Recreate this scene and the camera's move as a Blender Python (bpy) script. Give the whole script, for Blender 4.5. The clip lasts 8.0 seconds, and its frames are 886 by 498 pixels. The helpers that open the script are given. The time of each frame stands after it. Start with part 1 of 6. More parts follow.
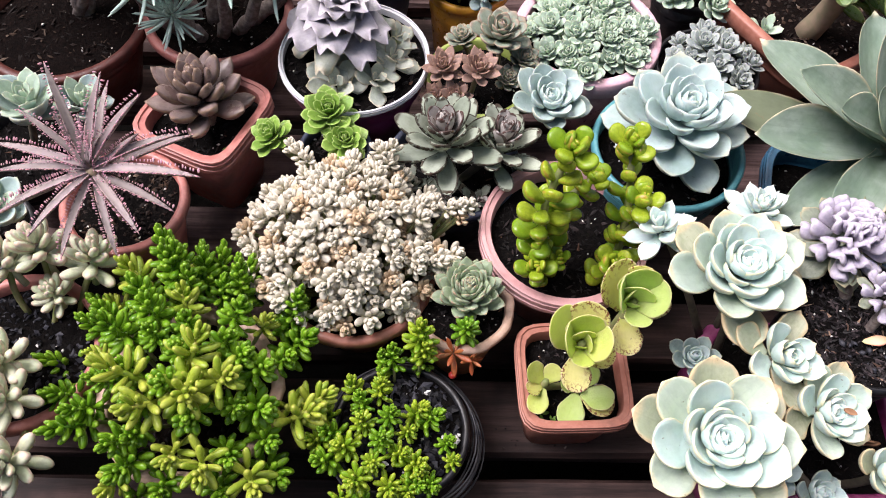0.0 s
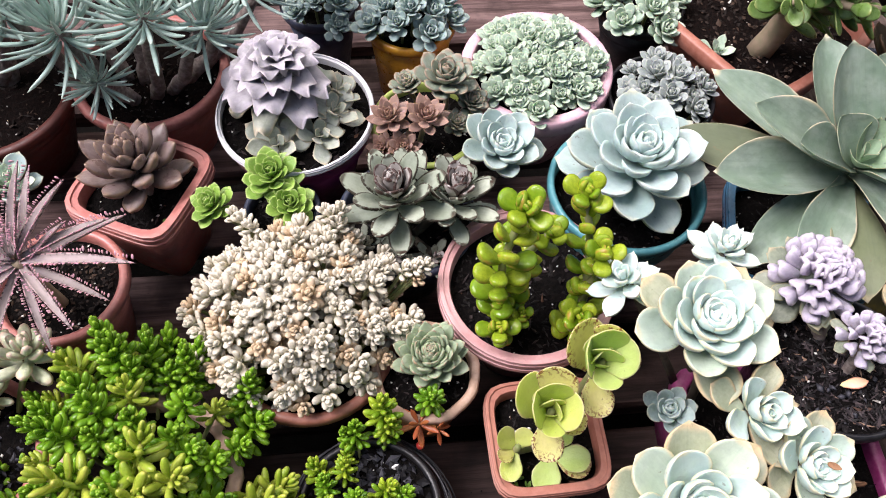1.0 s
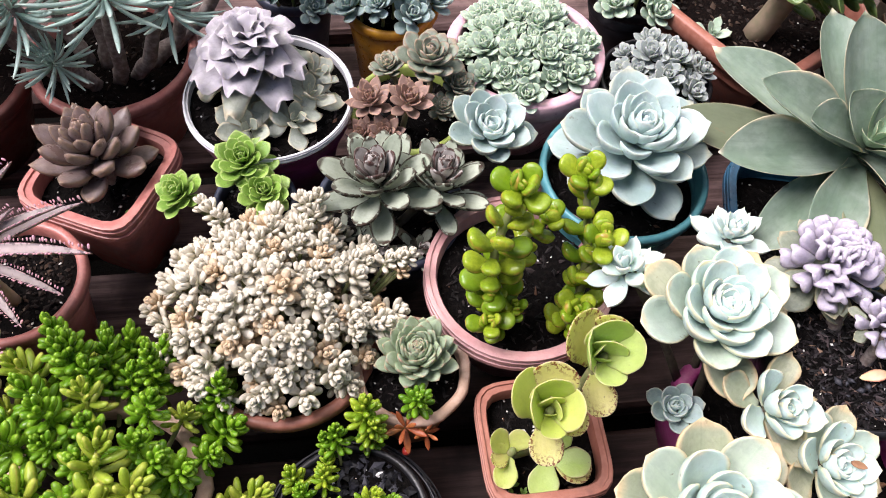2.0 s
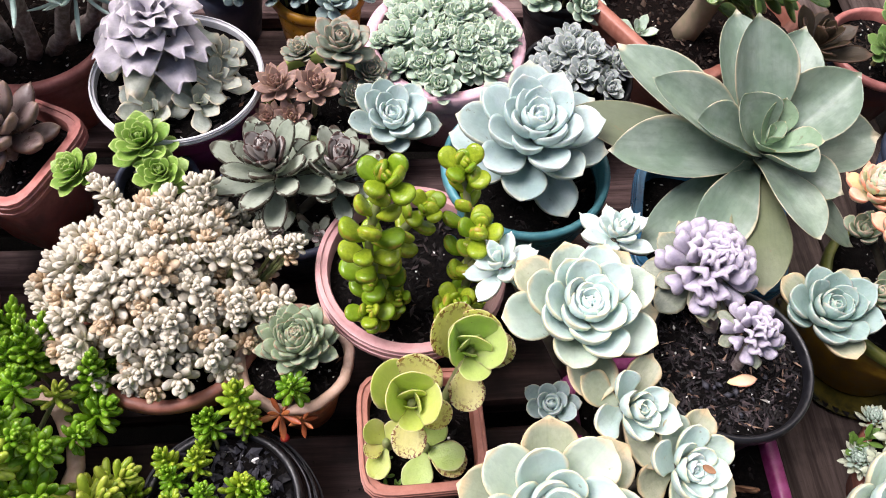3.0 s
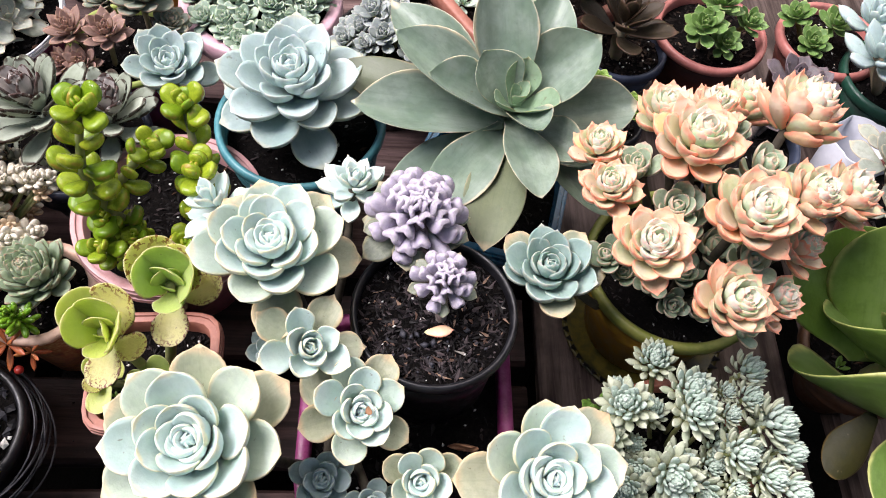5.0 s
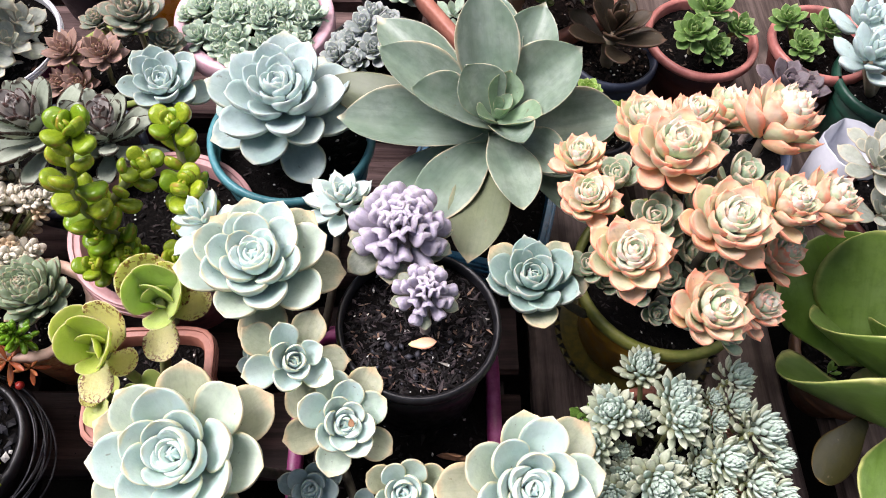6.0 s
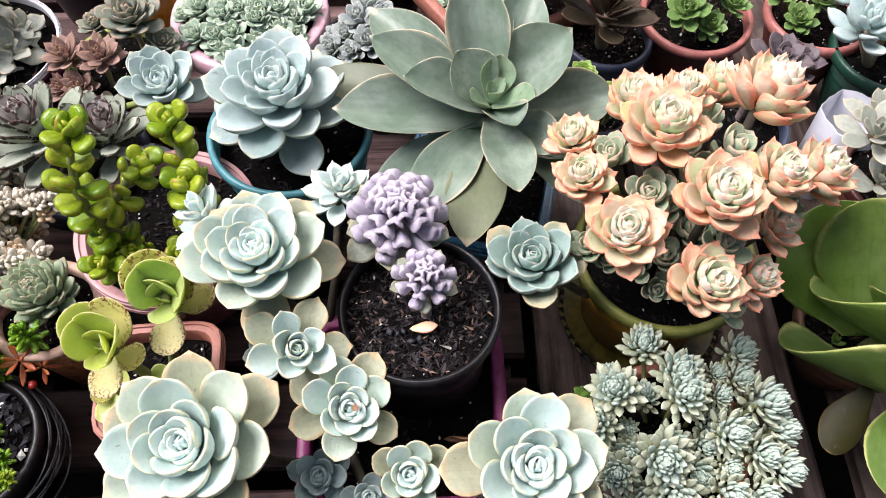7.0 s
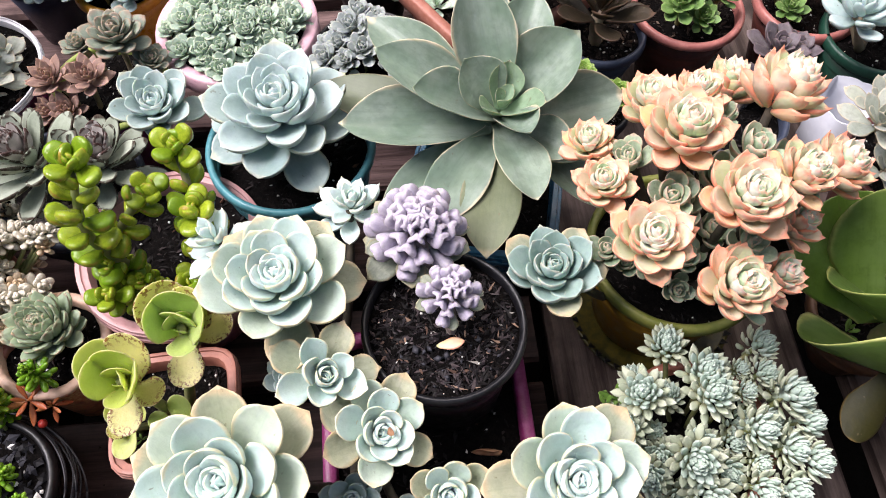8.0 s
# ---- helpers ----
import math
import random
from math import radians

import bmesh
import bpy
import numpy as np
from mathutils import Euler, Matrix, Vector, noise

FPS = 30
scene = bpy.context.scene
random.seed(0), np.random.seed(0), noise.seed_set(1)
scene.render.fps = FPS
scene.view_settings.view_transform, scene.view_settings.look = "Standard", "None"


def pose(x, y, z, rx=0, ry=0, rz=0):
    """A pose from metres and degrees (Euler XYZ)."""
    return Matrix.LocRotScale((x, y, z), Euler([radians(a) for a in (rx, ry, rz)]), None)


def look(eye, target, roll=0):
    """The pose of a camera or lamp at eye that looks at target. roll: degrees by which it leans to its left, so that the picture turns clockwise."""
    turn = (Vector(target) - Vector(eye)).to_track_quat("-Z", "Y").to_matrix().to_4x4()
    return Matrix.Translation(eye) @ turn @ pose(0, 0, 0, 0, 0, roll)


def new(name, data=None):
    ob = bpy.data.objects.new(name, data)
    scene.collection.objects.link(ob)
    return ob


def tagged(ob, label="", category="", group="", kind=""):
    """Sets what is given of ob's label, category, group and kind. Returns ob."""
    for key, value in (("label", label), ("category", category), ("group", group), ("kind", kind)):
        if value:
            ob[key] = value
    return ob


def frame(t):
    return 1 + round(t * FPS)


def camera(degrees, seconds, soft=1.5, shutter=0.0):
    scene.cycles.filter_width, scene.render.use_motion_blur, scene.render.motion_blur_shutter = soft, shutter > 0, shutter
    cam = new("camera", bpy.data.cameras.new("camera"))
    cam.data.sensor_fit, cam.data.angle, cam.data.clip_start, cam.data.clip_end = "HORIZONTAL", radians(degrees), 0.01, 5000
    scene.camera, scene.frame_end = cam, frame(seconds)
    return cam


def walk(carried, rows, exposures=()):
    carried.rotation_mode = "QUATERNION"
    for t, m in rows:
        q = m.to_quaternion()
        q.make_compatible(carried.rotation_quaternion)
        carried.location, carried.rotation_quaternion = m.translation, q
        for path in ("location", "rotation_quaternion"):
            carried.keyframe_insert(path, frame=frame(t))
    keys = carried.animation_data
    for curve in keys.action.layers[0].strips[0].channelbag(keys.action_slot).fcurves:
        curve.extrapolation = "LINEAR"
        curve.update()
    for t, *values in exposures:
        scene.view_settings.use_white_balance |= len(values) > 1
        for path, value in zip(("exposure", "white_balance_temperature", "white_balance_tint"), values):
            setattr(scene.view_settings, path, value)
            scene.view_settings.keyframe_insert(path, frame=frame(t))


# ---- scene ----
cam = camera(59.4, 8.0, 1.0)
# the walk: seconds, eye, target, roll
PATH = [
    (0.0, (0.005, -0.005, 0.787), (0.059, 0.988, -0.948), 3.7),
    (0.5, (0.022, 0.028, 0.792), (0.104, 1.026, -0.940), 3.1),
    (1.0, (0.026, 0.058, 0.784), (0.142, 1.058, -0.944), 2.4),
    (1.2, (0.018, 0.068, 0.775), (0.144, 1.063, -0.956), 2.8),
    (2.3, (0.028, 0.069, 0.724), (0.205, 1.093, -0.985), 4.6),
    (2.5, (0.049, 0.072, 0.726), (0.216, 1.071, -0.998), 5.2),
    (3.0, (0.119, 0.062, 0.732), (0.282, 1.060, -0.993), 6.4),
    (3.5, (0.209, 0.044, 0.732), (0.376, 1.047, -0.990), 8.0),
    (4.0, (0.267, 0.025, 0.728), (0.430, 1.029, -0.994), 8.9),
    (4.5, (0.316, 0.012, 0.720), (0.459, 1.021, -1.001), 8.9),
    (6.0, (0.376, 0.014, 0.735), (0.446, 1.036, -0.982), 4.1),
    (6.5, (0.384, 0.003, 0.740), (0.430, 1.022, -0.980), 2.3),
    (7.0, (0.387, 0.004, 0.736), (0.424, 1.016, -0.989), 0.3),
    (7.5, (0.368, 0.017, 0.742), (0.438, 1.017, -0.988), 0.2),
    (8.0, (0.349, 0.028, 0.737), (0.464, 1.010, -1.001), 1.1),
]
walk(cam, [(t, look(e, a, r)) for t, e, a, r in PATH])

# ---- light: an overcast sky ----
world = bpy.data.worlds.new("sky")
scene.world = world
world.use_nodes = True
wn = world.node_tree
sky = wn.nodes.new("ShaderNodeTexSky")
sky.sky_type = "NISHITA"
sky.sun_disc = False
sky.sun_elevation = radians(65)
sky.sun_rotation = radians(20)
sky.dust_density = 4.0
sky.ozone_density = 0.6
wn.links.new(sky.outputs[0], wn.nodes["Background"].inputs[0])
wn.nodes["Background"].inputs[1].default_value = 0.035
sun = new("sun", bpy.data.lights.new("sun", "SUN"))
sun.data.energy = 1.5
sun.data.angle = radians(34)
sun.data.color = (1.0, 0.92, 0.955)
sun.matrix_world = look((-1.75, 0.60, 3.3), (0.25, 0.3, 0.0))
scene.view_settings.exposure = 2.08


# ---- materials ----
def shader(name):
    m = bpy.data.materials.new(name)
    m.use_nodes = True
    nt = m.node_tree
    return m, nt, nt.nodes["Principled BSDF"]


def mixer(nt, fac, a, b, mode="MIX"):
    n = nt.nodes.new("ShaderNodeMix")
    n.data_type = "RGBA"
    n.blend_type = mode
    for sock, v in ((n.inputs[0], fac), (n.inputs[6], a), (n.inputs[7], b)):
        if isinstance(v, (tuple, list)):
            sock.default_value = (*v[:3], 1)
        elif isinstance(v, (int, float)):
            sock.default_value = v
        else:
            nt.links.new(v, sock)
    return n.outputs[2]


def ramp(nt, src, lo, hi, a=0.0, b=1.0):
    n = nt.nodes.new("ShaderNodeMapRange")
    n.interpolation_type = "SMOOTHSTEP"
    n.inputs[1].default_value, n.inputs[2].default_value = lo, hi
    n.inputs[3].default_value, n.inputs[4].default_value = a, b
    nt.links.new(src, n.inputs[0])
    return n.outputs[0]


def mathn(nt, op, a, b=0.0):
    n = nt.nodes.new("ShaderNodeMath")
    n.operation = op
    for sock, v in ((n.inputs[0], a), (n.inputs[1], b)):
        if isinstance(v, (int, float)):
            sock.default_value = v
        else:
            nt.links.new(v, sock)
    return n.outputs[0]


def streaks(nt, scale=(2.5, 26.0, 2.5)):
    """Fine marks that run along a leaf."""
    tc = nt.nodes.new("ShaderNodeTexCoord")
    mp = nt.nodes.new("ShaderNodeMapping")
    mp.inputs["Scale"].default_value = scale
    n = nt.nodes.new("ShaderNodeTexNoise")
    n.inputs["Scale"].default_value = 1.0
    n.inputs["Detail"].default_value = 5.0
    n.inputs["Roughness"].default_value = 0.65
    nt.links.new(tc.outputs["Object"], mp.inputs[0])
    nt.links.new(mp.outputs[0], n.inputs["Vector"])
    return n.outputs["Fac"]


def noisy(nt, scale, detail=4.0, rough=0.6, shift=True):
    """Noise in object space, moved by each object's random number."""
    tc = nt.nodes.new("ShaderNodeTexCoord")
    n = nt.nodes.new("ShaderNodeTexNoise")
    n.inputs["Scale"].default_value = scale
    n.inputs["Detail"].default_value = detail
    n.inputs["Roughness"].default_value = rough
    if shift:
        oi = nt.nodes.new("ShaderNodeObjectInfo")
        mv = nt.nodes.new("ShaderNodeVectorMath")
        mv.operation = "ADD"
        cb = nt.nodes.new("ShaderNodeCombineXYZ")
        sc = mathn(nt, "MULTIPLY", oi.outputs["Random"], 37.0)
        nt.links.new(sc, cb.inputs[0])
        nt.links.new(sc, cb.inputs[1])
        nt.links.new(tc.outputs["Object"], mv.inputs[0])
        nt.links.new(cb.outputs[0], mv.inputs[1])
        nt.links.new(mv.outputs[0], n.inputs["Vector"])
    else:
        nt.links.new(tc.outputs["Object"], n.inputs["Vector"])
    return n.outputs["Fac"]


def bump(nt, bsdf, height, strength=0.3, dist=0.001):
    b = nt.nodes.new("ShaderNodeBump")
    b.inputs["Strength"].default_value = strength
    b.inputs["Distance"].default_value = dist
    nt.links.new(height, b.inputs["Height"])
    nt.links.new(b.outputs[0], bsdf.inputs["Normal"])


LEAFMATS = {}


def leaf_mat(name, base, alt, edge, edge_at=(0.75, 1.0), base_col=None, rough=0.5, bloom=0.25, speckle=None, spots=0.0, sss=0.12, glow=0.5, wear=1.0):
    """Leaf skin: body colour between two tones, a coloured margin and tip, a powdery bloom."""
    if name in LEAFMATS:
        return LEAFMATS[name]
    m, nt, bsdf = shader(name)
    oi = nt.nodes.new("ShaderNodeObjectInfo")
    geo = nt.nodes.new("ShaderNodeNewGeometry")
    rnd = mathn(nt, "FRACT", mathn(nt, "ADD", oi.outputs["Random"], geo.outputs["Random Per Island"]))
    uv = nt.nodes.new("ShaderNodeUVMap")
    sep = nt.nodes.new("ShaderNodeSeparateXYZ")
    nt.links.new(uv.outputs[0], sep.inputs[0])
    along, across = sep.outputs[0], sep.outputs[1]
    big = noisy(nt, 2.6, 3.0)
    fine = noisy(nt, 26.0, 4.0)
    f0 = mathn(nt, "ADD", mathn(nt, "MULTIPLY", rnd, 0.6), mathn(nt, "MULTIPLY", big, 0.5))
    col = mixer(nt, ramp(nt, f0, 0.15, 0.95), base, alt)
    if base_col:
        col = mixer(nt, ramp(nt, along, 0.0, 0.55, 0.8, 0.0), col, base_col)
    if bloom:
        pale = tuple(min(1.0, 0.5 * c + 0.42) for c in base)
        col = mixer(nt, mathn(nt, "MULTIPLY", ramp(nt, big, 0.3, 0.75), bloom), col, pale)
    wob = mathn(nt, "ADD", mathn(nt, "MAXIMUM", mathn(nt, "POWER", along, 2.2), across), mathn(nt, "MULTIPLY", mathn(nt, "SUBTRACT", big, 0.5), 0.35))
    marg = ramp(nt, wob, edge_at[0] - 0.13, edge_at[1] - 0.08)
    if spots:
        marg = mathn(nt, "MULTIPLY", marg, ramp(nt, noisy(nt, spots, 1.0), 0.36, 0.46))
    col = mixer(nt, marg, col, edge)
    if speckle:
        sp = ramp(nt, noisy(nt, speckle[1], 2.0), 0.52, 0.56)
        col = mixer(nt, mathn(nt, "MULTIPLY", sp, ramp(nt, wob, 0.4, 0.95)), col, speckle[0])
    run = streaks(nt)
    mid = noisy(nt, 7.5, 4.0, 0.65)
    col = mixer(nt, ramp(nt, run, 0.45, 0.75, 0.0, 0.28 * wear), col, tuple(c * 0.72 for c in base))
    col = mixer(nt, ramp(nt, mid, 0.35, 0.62, 0.30 * wear, 0.0), col, tuple(c * 0.62 for c in base))
    col = mixer(nt, ramp(nt, fine, 0.6, 0.78, 0.0, 0.22 * wear), col, tuple(c * 0.6 for c in base))
    col = mixer(nt, ramp(nt, noisy(nt, 9.0, 2.0), 0.69, 0.75, 0.0, 0.5), col, (0.14, 0.11, 0.06))
    nt.links.new(col, bsdf.inputs["Base Color"])
    bsdf.inputs["Roughness"].default_value = rough
    nt.links.new(ramp(nt, big, 0.2, 0.8, rough - 0.08, rough + 0.12), bsdf.inputs["Roughness"])
    bsdf.inputs["Specular IOR Level"].default_value = 0.4
    if sss:
        bsdf.inputs["Subsurface Weight"].default_value = sss
        bsdf.inputs["Subsurface Radius"].default_value = (0.004, 0.005, 0.002)
        bsdf.inputs["Subsurface Scale"].default_value = glow
    bump(nt, bsdf, mathn(nt, "ADD", mathn(nt, "ADD", mathn(nt, "MULTIPLY", fine, 0.2), mathn(nt, "MULTIPLY", mid, 0.5)), big), 0.28, 0.0035)
    LEAFMATS[name] = m
    return m


def pot_mat(name, base, alt, rough=0.5, dirt=(0.05, 0.04, 0.035), dirt_amt=0.45, scale=40.0):
    m, nt, bsdf = shader(name)
    big = noisy(nt, scale * 0.5, 5.0)
    mid = noisy(nt, scale * 3, 4.0)
    fine = noisy(nt, 900.0, 2.0)
    col = mixer(nt, ramp(nt, mid, 0.35, 0.7), base, alt)
    col = mixer(nt, mathn(nt, "MULTIPLY", ramp(nt, big, 0.52, 0.72), dirt_amt), col, dirt)
    col = mixer(nt, ramp(nt, fine, 0.66, 0.75, 0.0, 0.35), col, dirt)
    nt.links.new(col, bsdf.inputs["Base Color"])
    nt.links.new(ramp(nt, mid, 0.3, 0.8, rough - 0.1, rough + 0.2), bsdf.inputs["Roughness"])
    bump(nt, bsdf, mathn(nt, "ADD", mid, mathn(nt, "MULTIPLY", fine, 0.3)), 0.25, 0.0015)
    return m


def soil_mat(name, dark, light):
    m, nt, bsdf = shader(name)
    a = noisy(nt, 260.0, 6.0, 0.75)
    b = noisy(nt, 60.0, 4.0)
    col = mixer(nt, ramp(nt, a, 0.4, 0.72), dark, light)
    col = mixer(nt, ramp(nt, b, 0.5, 0.75, 0, 0.5), col, tuple(c * 0.5 for c in dark))
    nt.links.new(col, bsdf.inputs["Base Color"])
    bsdf.inputs["Roughness"].default_value = 0.95
    bsdf.inputs["Specular IOR Level"].default_value = 0.1
    bump(nt, bsdf, a, 1.0, 0.004)
    return m


def chip_mat(name, tones, rough=0.7):
    """Loose chips: one tone a chip."""
    m, nt, bsdf = shader(name)
    geo = nt.nodes.new("ShaderNodeNewGeometry")
    cr = nt.nodes.new("ShaderNodeValToRGB")
    cr.color_ramp.interpolation = "CONSTANT"
    els = cr.color_ramp.elements
    while len(els) < len(tones):
        els.new(0.5)
    for e, (at, c) in zip(els, tones):
        e.position, e.color = at, (*c, 1)
    nt.links.new(geo.outputs["Random Per Island"], cr.inputs[0])
    n = noisy(nt, 500.0)
    nt.links.new(mixer(nt, ramp(nt, n, 0.4, 0.8, 0, 0.4), cr.outputs[0], (0.02, 0.016, 0.012)), bsdf.inputs["Base Color"])
    bsdf.inputs["Roughness"].default_value = rough
    bsdf.inputs["Specular IOR Level"].default_value = 0.18
    return m


def wood_mat(name, base, alt, axis):
    m, nt, bsdf = shader(name)
    tc = nt.nodes.new("ShaderNodeTexCoord")
    oi = nt.nodes.new("ShaderNodeObjectInfo")
    mp = nt.nodes.new("ShaderNodeMapping")
    s = [90.0, 90.0, 90.0]
    s[axis] = 5.0
    mp.inputs["Scale"].default_value = s
    nt.links.new(tc.outputs["Object"], mp.inputs[0])
    cb = nt.nodes.new("ShaderNodeCombineXYZ")
    for k in range(3):
        nt.links.new(mathn(nt, "MULTIPLY", oi.outputs["Random"], 31.0 + k), cb.inputs[k])
    nt.links.new(cb.outputs[0], mp.inputs["Location"])
    g = nt.nodes.new("ShaderNodeTexNoise")
    g.inputs["Scale"].default_value = 1.0
    g.inputs["Detail"].default_value = 6.0
    g.inputs["Roughness"].default_value = 0.7
    nt.links.new(mp.outputs[0], g.inputs["Vector"])
    patch = noisy(nt, 14.0, 4.0)
    speck = noisy(nt, 400.0, 2.0)
    col = mixer(nt, ramp(nt, g.outputs["Fac"], 0.35, 0.68), base, alt)
    col = mixer(nt, ramp(nt, patch, 0.45, 0.7, 0.0, 0.75), col, tuple(c * 0.45 for c in base))
    col = mixer(nt, ramp(nt, speck, 0.66, 0.74, 0.0, 0.6), col, (0.02, 0.015, 0.012))
    nt.links.new(col, bsdf.inputs["Base Color"])
    bsdf.inputs["Roughness"].default_value = 0.7
    bsdf.inputs["Specular IOR Level"].default_value = 0.25
    bump(nt, bsdf, g.outputs["Fac"], 0.6, 0.002)
    return m


def plain_mat(name, base, alt, rough=0.6, scale=120.0, strength=0.4):
    m, nt, bsdf = shader(name)
    n = noisy(nt, scale, 5.0)
    nt.links.new(mixer(nt, ramp(nt, n, 0.35, 0.7), base, alt), bsdf.inputs["Base Color"])
    bsdf.inputs["Roughness"].default_value = rough
    bump(nt, bsdf, n, strength, 0.001)
    return m


M_TERRA = pot_mat("terracotta_plastic", (0.34, 0.125, 0.085), (0.42, 0.175, 0.125), 0.5)
M_TERRA_PINK = pot_mat("pinkish_terracotta", (0.42, 0.145, 0.125), (0.52, 0.205, 0.175), 0.42)
# Red-brown of the pots, with the shadow on their walls in the colour.
M_SHADECLAY = pot_mat("shaded_clay", (0.075, 0.018, 0.013), (0.11, 0.028, 0.020), 0.5)
M_MAUVE = pot_mat("mauve_plastic", (0.52, 0.27, 0.27), (0.58, 0.33, 0.32), 0.42)
M_PINK = pot_mat("pale_pink_plastic", (0.72, 0.42, 0.50), (0.78, 0.52, 0.57), 0.35, dirt_amt=0.2)
M_WHITE = pot_mat("white_enamel", (0.66, 0.66, 0.70), (0.74, 0.73, 0.75), 0.35, dirt_amt=0.3)
M_MAGENTA = pot_mat("magenta_plastic", (0.20, 0.02, 0.10), (0.30, 0.06, 0.18), 0.4)
M_OLIVE = pot_mat("olive_paint", (0.17, 0.19, 0.035), (0.25, 0.25, 0.06), 0.5)
M_YELLOW = pot_mat("amber_glaze", (0.50, 0.22, 0.02), (0.60, 0.30, 0.03), 0.35)
M_BLACK = pot_mat("black_plastic", (0.006, 0.006, 0.008), (0.011, 0.011, 0.014), 0.42, dirt=(0.03, 0.025, 0.022), dirt_amt=0.25)
M_NAVY = pot_mat("slate_plastic", (0.035, 0.045, 0.075), (0.055, 0.065, 0.10), 0.4)
M_TEAL = pot_mat("teal_plastic", (0.07, 0.24, 0.28), (0.11, 0.31, 0.34), 0.38, dirt_amt=0.3)
M_BLUE = pot_mat("blue_plastic", (0.02, 0.105, 0.20), (0.035, 0.15, 0.26), 0.35, dirt_amt=0.3)
M_GREENPOT = pot_mat("dark_green_plastic", (0.012, 0.055, 0.035), (0.02, 0.075, 0.05), 0.4)
M_CREAM = pot_mat("cream_clay", (0.55, 0.36, 0.26), (0.66, 0.47, 0.37), 0.55)
M_PAINTED = pot_mat("painted_clay", (0.36, 0.13, 0.05), (0.52, 0.34, 0.16), 0.5, dirt=(0.10, 0.05, 0.03), dirt_amt=0.9, scale=90)
# Amber glaze with the shade under the foliage put into its colour.
M_SHADEAMBER = pot_mat("shaded_amber_glaze", (0.20, 0.10, 0.012), (0.34, 0.20, 0.02), 0.4, dirt=(0.13, 0.035, 0.02), dirt_amt=0.9, scale=24)
M_SOIL = soil_mat("black_soil", (0.0022, 0.0018, 0.0017), (0.011, 0.0085, 0.0075))
M_SOILBROWN = soil_mat("brown_soil", (0.0032, 0.0018, 0.0014), (0.014, 0.0075, 0.0058))
M_CHIPS = chip_mat("husk_chips", [(0.0, (0.004, 0.0032, 0.0032)), (0.45, (0.011, 0.009, 0.009)), (0.75, (0.03, 0.022, 0.022)), (0.95, (0.08, 0.04, 0.025)), (0.999, (0.3, 0.28, 0.25))])
M_HUSK = chip_mat("rice_husk_chips", [(0.0, (0.002, 0.0015, 0.0017)), (0.30, (0.006, 0.005, 0.0055)), (0.52, (0.018, 0.014, 0.016)), (0.78, (0.060, 0.046, 0.048)), (0.93, (0.10, 0.06, 0.045)), (0.98, (0.26, 0.17, 0.12)), (0.995, (0.3, 0.28, 0.25))], 0.55)
M_STONES = chip_mat("dark_gravel", [(0.0, (0.007, 0.007, 0.009)), (0.4, (0.018, 0.018, 0.024)), (0.75, (0.045, 0.045, 0.055)), (0.955, (0.8, 0.78, 0.75))], 0.55)
M_GRIT = chip_mat("brown_grit", [(0.0, (0.008, 0.0045, 0.0035)), (0.45, (0.02, 0.012, 0.009)), (0.78, (0.05, 0.03, 0.02)), (0.93, (0.14, 0.10, 0.075)), (0.985, (0.7, 0.66, 0.6))])
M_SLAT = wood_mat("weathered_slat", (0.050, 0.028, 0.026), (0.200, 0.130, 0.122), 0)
# Darker wood for the slats nearer the front.
M_SLATDARK = wood_mat("dark_front_slat", (0.014, 0.007, 0.006), (0.060, 0.034, 0.029), 0)
M_BOARD = wood_mat("weathered_board", (0.034, 0.022, 0.018), (0.125, 0.092, 0.080), 1)
M_BEAM = wood_mat("dark_beam", (0.012, 0.008, 0.006), (0.025, 0.017, 0.014), 1)
M_GROUND = soil_mat("damp_ground", (0.003, 0.0026, 0.0022), (0.009, 0.007, 0.006))
M_STEM = plain_mat("grey_brown_stem", (0.16, 0.12, 0.105), (0.34, 0.29, 0.27), 0.85, 160.0, 1.0)
M_STEMDARK = plain_mat("shaded_brown_stem", (0.05, 0.042, 0.030), (0.09, 0.075, 0.05), 0.8)
M_STEMGREEN = plain_mat("green_stem", (0.16, 0.20, 0.06), (0.25, 0.22, 0.11), 0.6)
M_STEMPALE = plain_mat("pale_stem", (0.28, 0.24, 0.15), (0.36, 0.27, 0.19), 0.6)
M_CABLE = plain_mat("black_cable", (0.012, 0.012, 0.016), (0.026, 0.026, 0.033), 0.55)
M_PERLITE = plain_mat("white_perlite", (0.60, 0.58, 0.54), (0.76, 0.74, 0.70), 0.8, 300.0)
M_WALL = plain_mat("shade_wall_dark", (0.03, 0.035, 0.028), (0.05, 0.055, 0.045), 0.9, 6.0)
M_DRY = plain_mat("dried_leaf", (0.20, 0.085, 0.04), (0.32, 0.17, 0.09), 0.75)


# ---- mesh helpers ----
def mesh_of(name, verts, faces, material, uvs=None, smooth=True):
    me = bpy.data.meshes.new(name)
    me.from_pydata([tuple(v) for v in verts], [], faces)
    if uvs is not None:
        layer = me.uv_layers.new(name="UVMap")
        idx = np.empty(len(me.loops), dtype=np.int32)
        me.loops.foreach_get("vertex_index", idx)
        layer.data.foreach_set("uv", np.asarray(uvs, dtype=np.float32)[idx].ravel())
    if smooth:
        me.polygons.foreach_set("use_smooth", [True] * len(me.polygons))
    me.materials.append(material)
    me.update()
    return me


def part(name, data, parent, m=None, label="", kind=""):
    ob = new(name, data)
    ob.parent = parent
    if m is not None:
        ob.matrix_basis = m
    return tagged(ob, label=label, kind=kind)


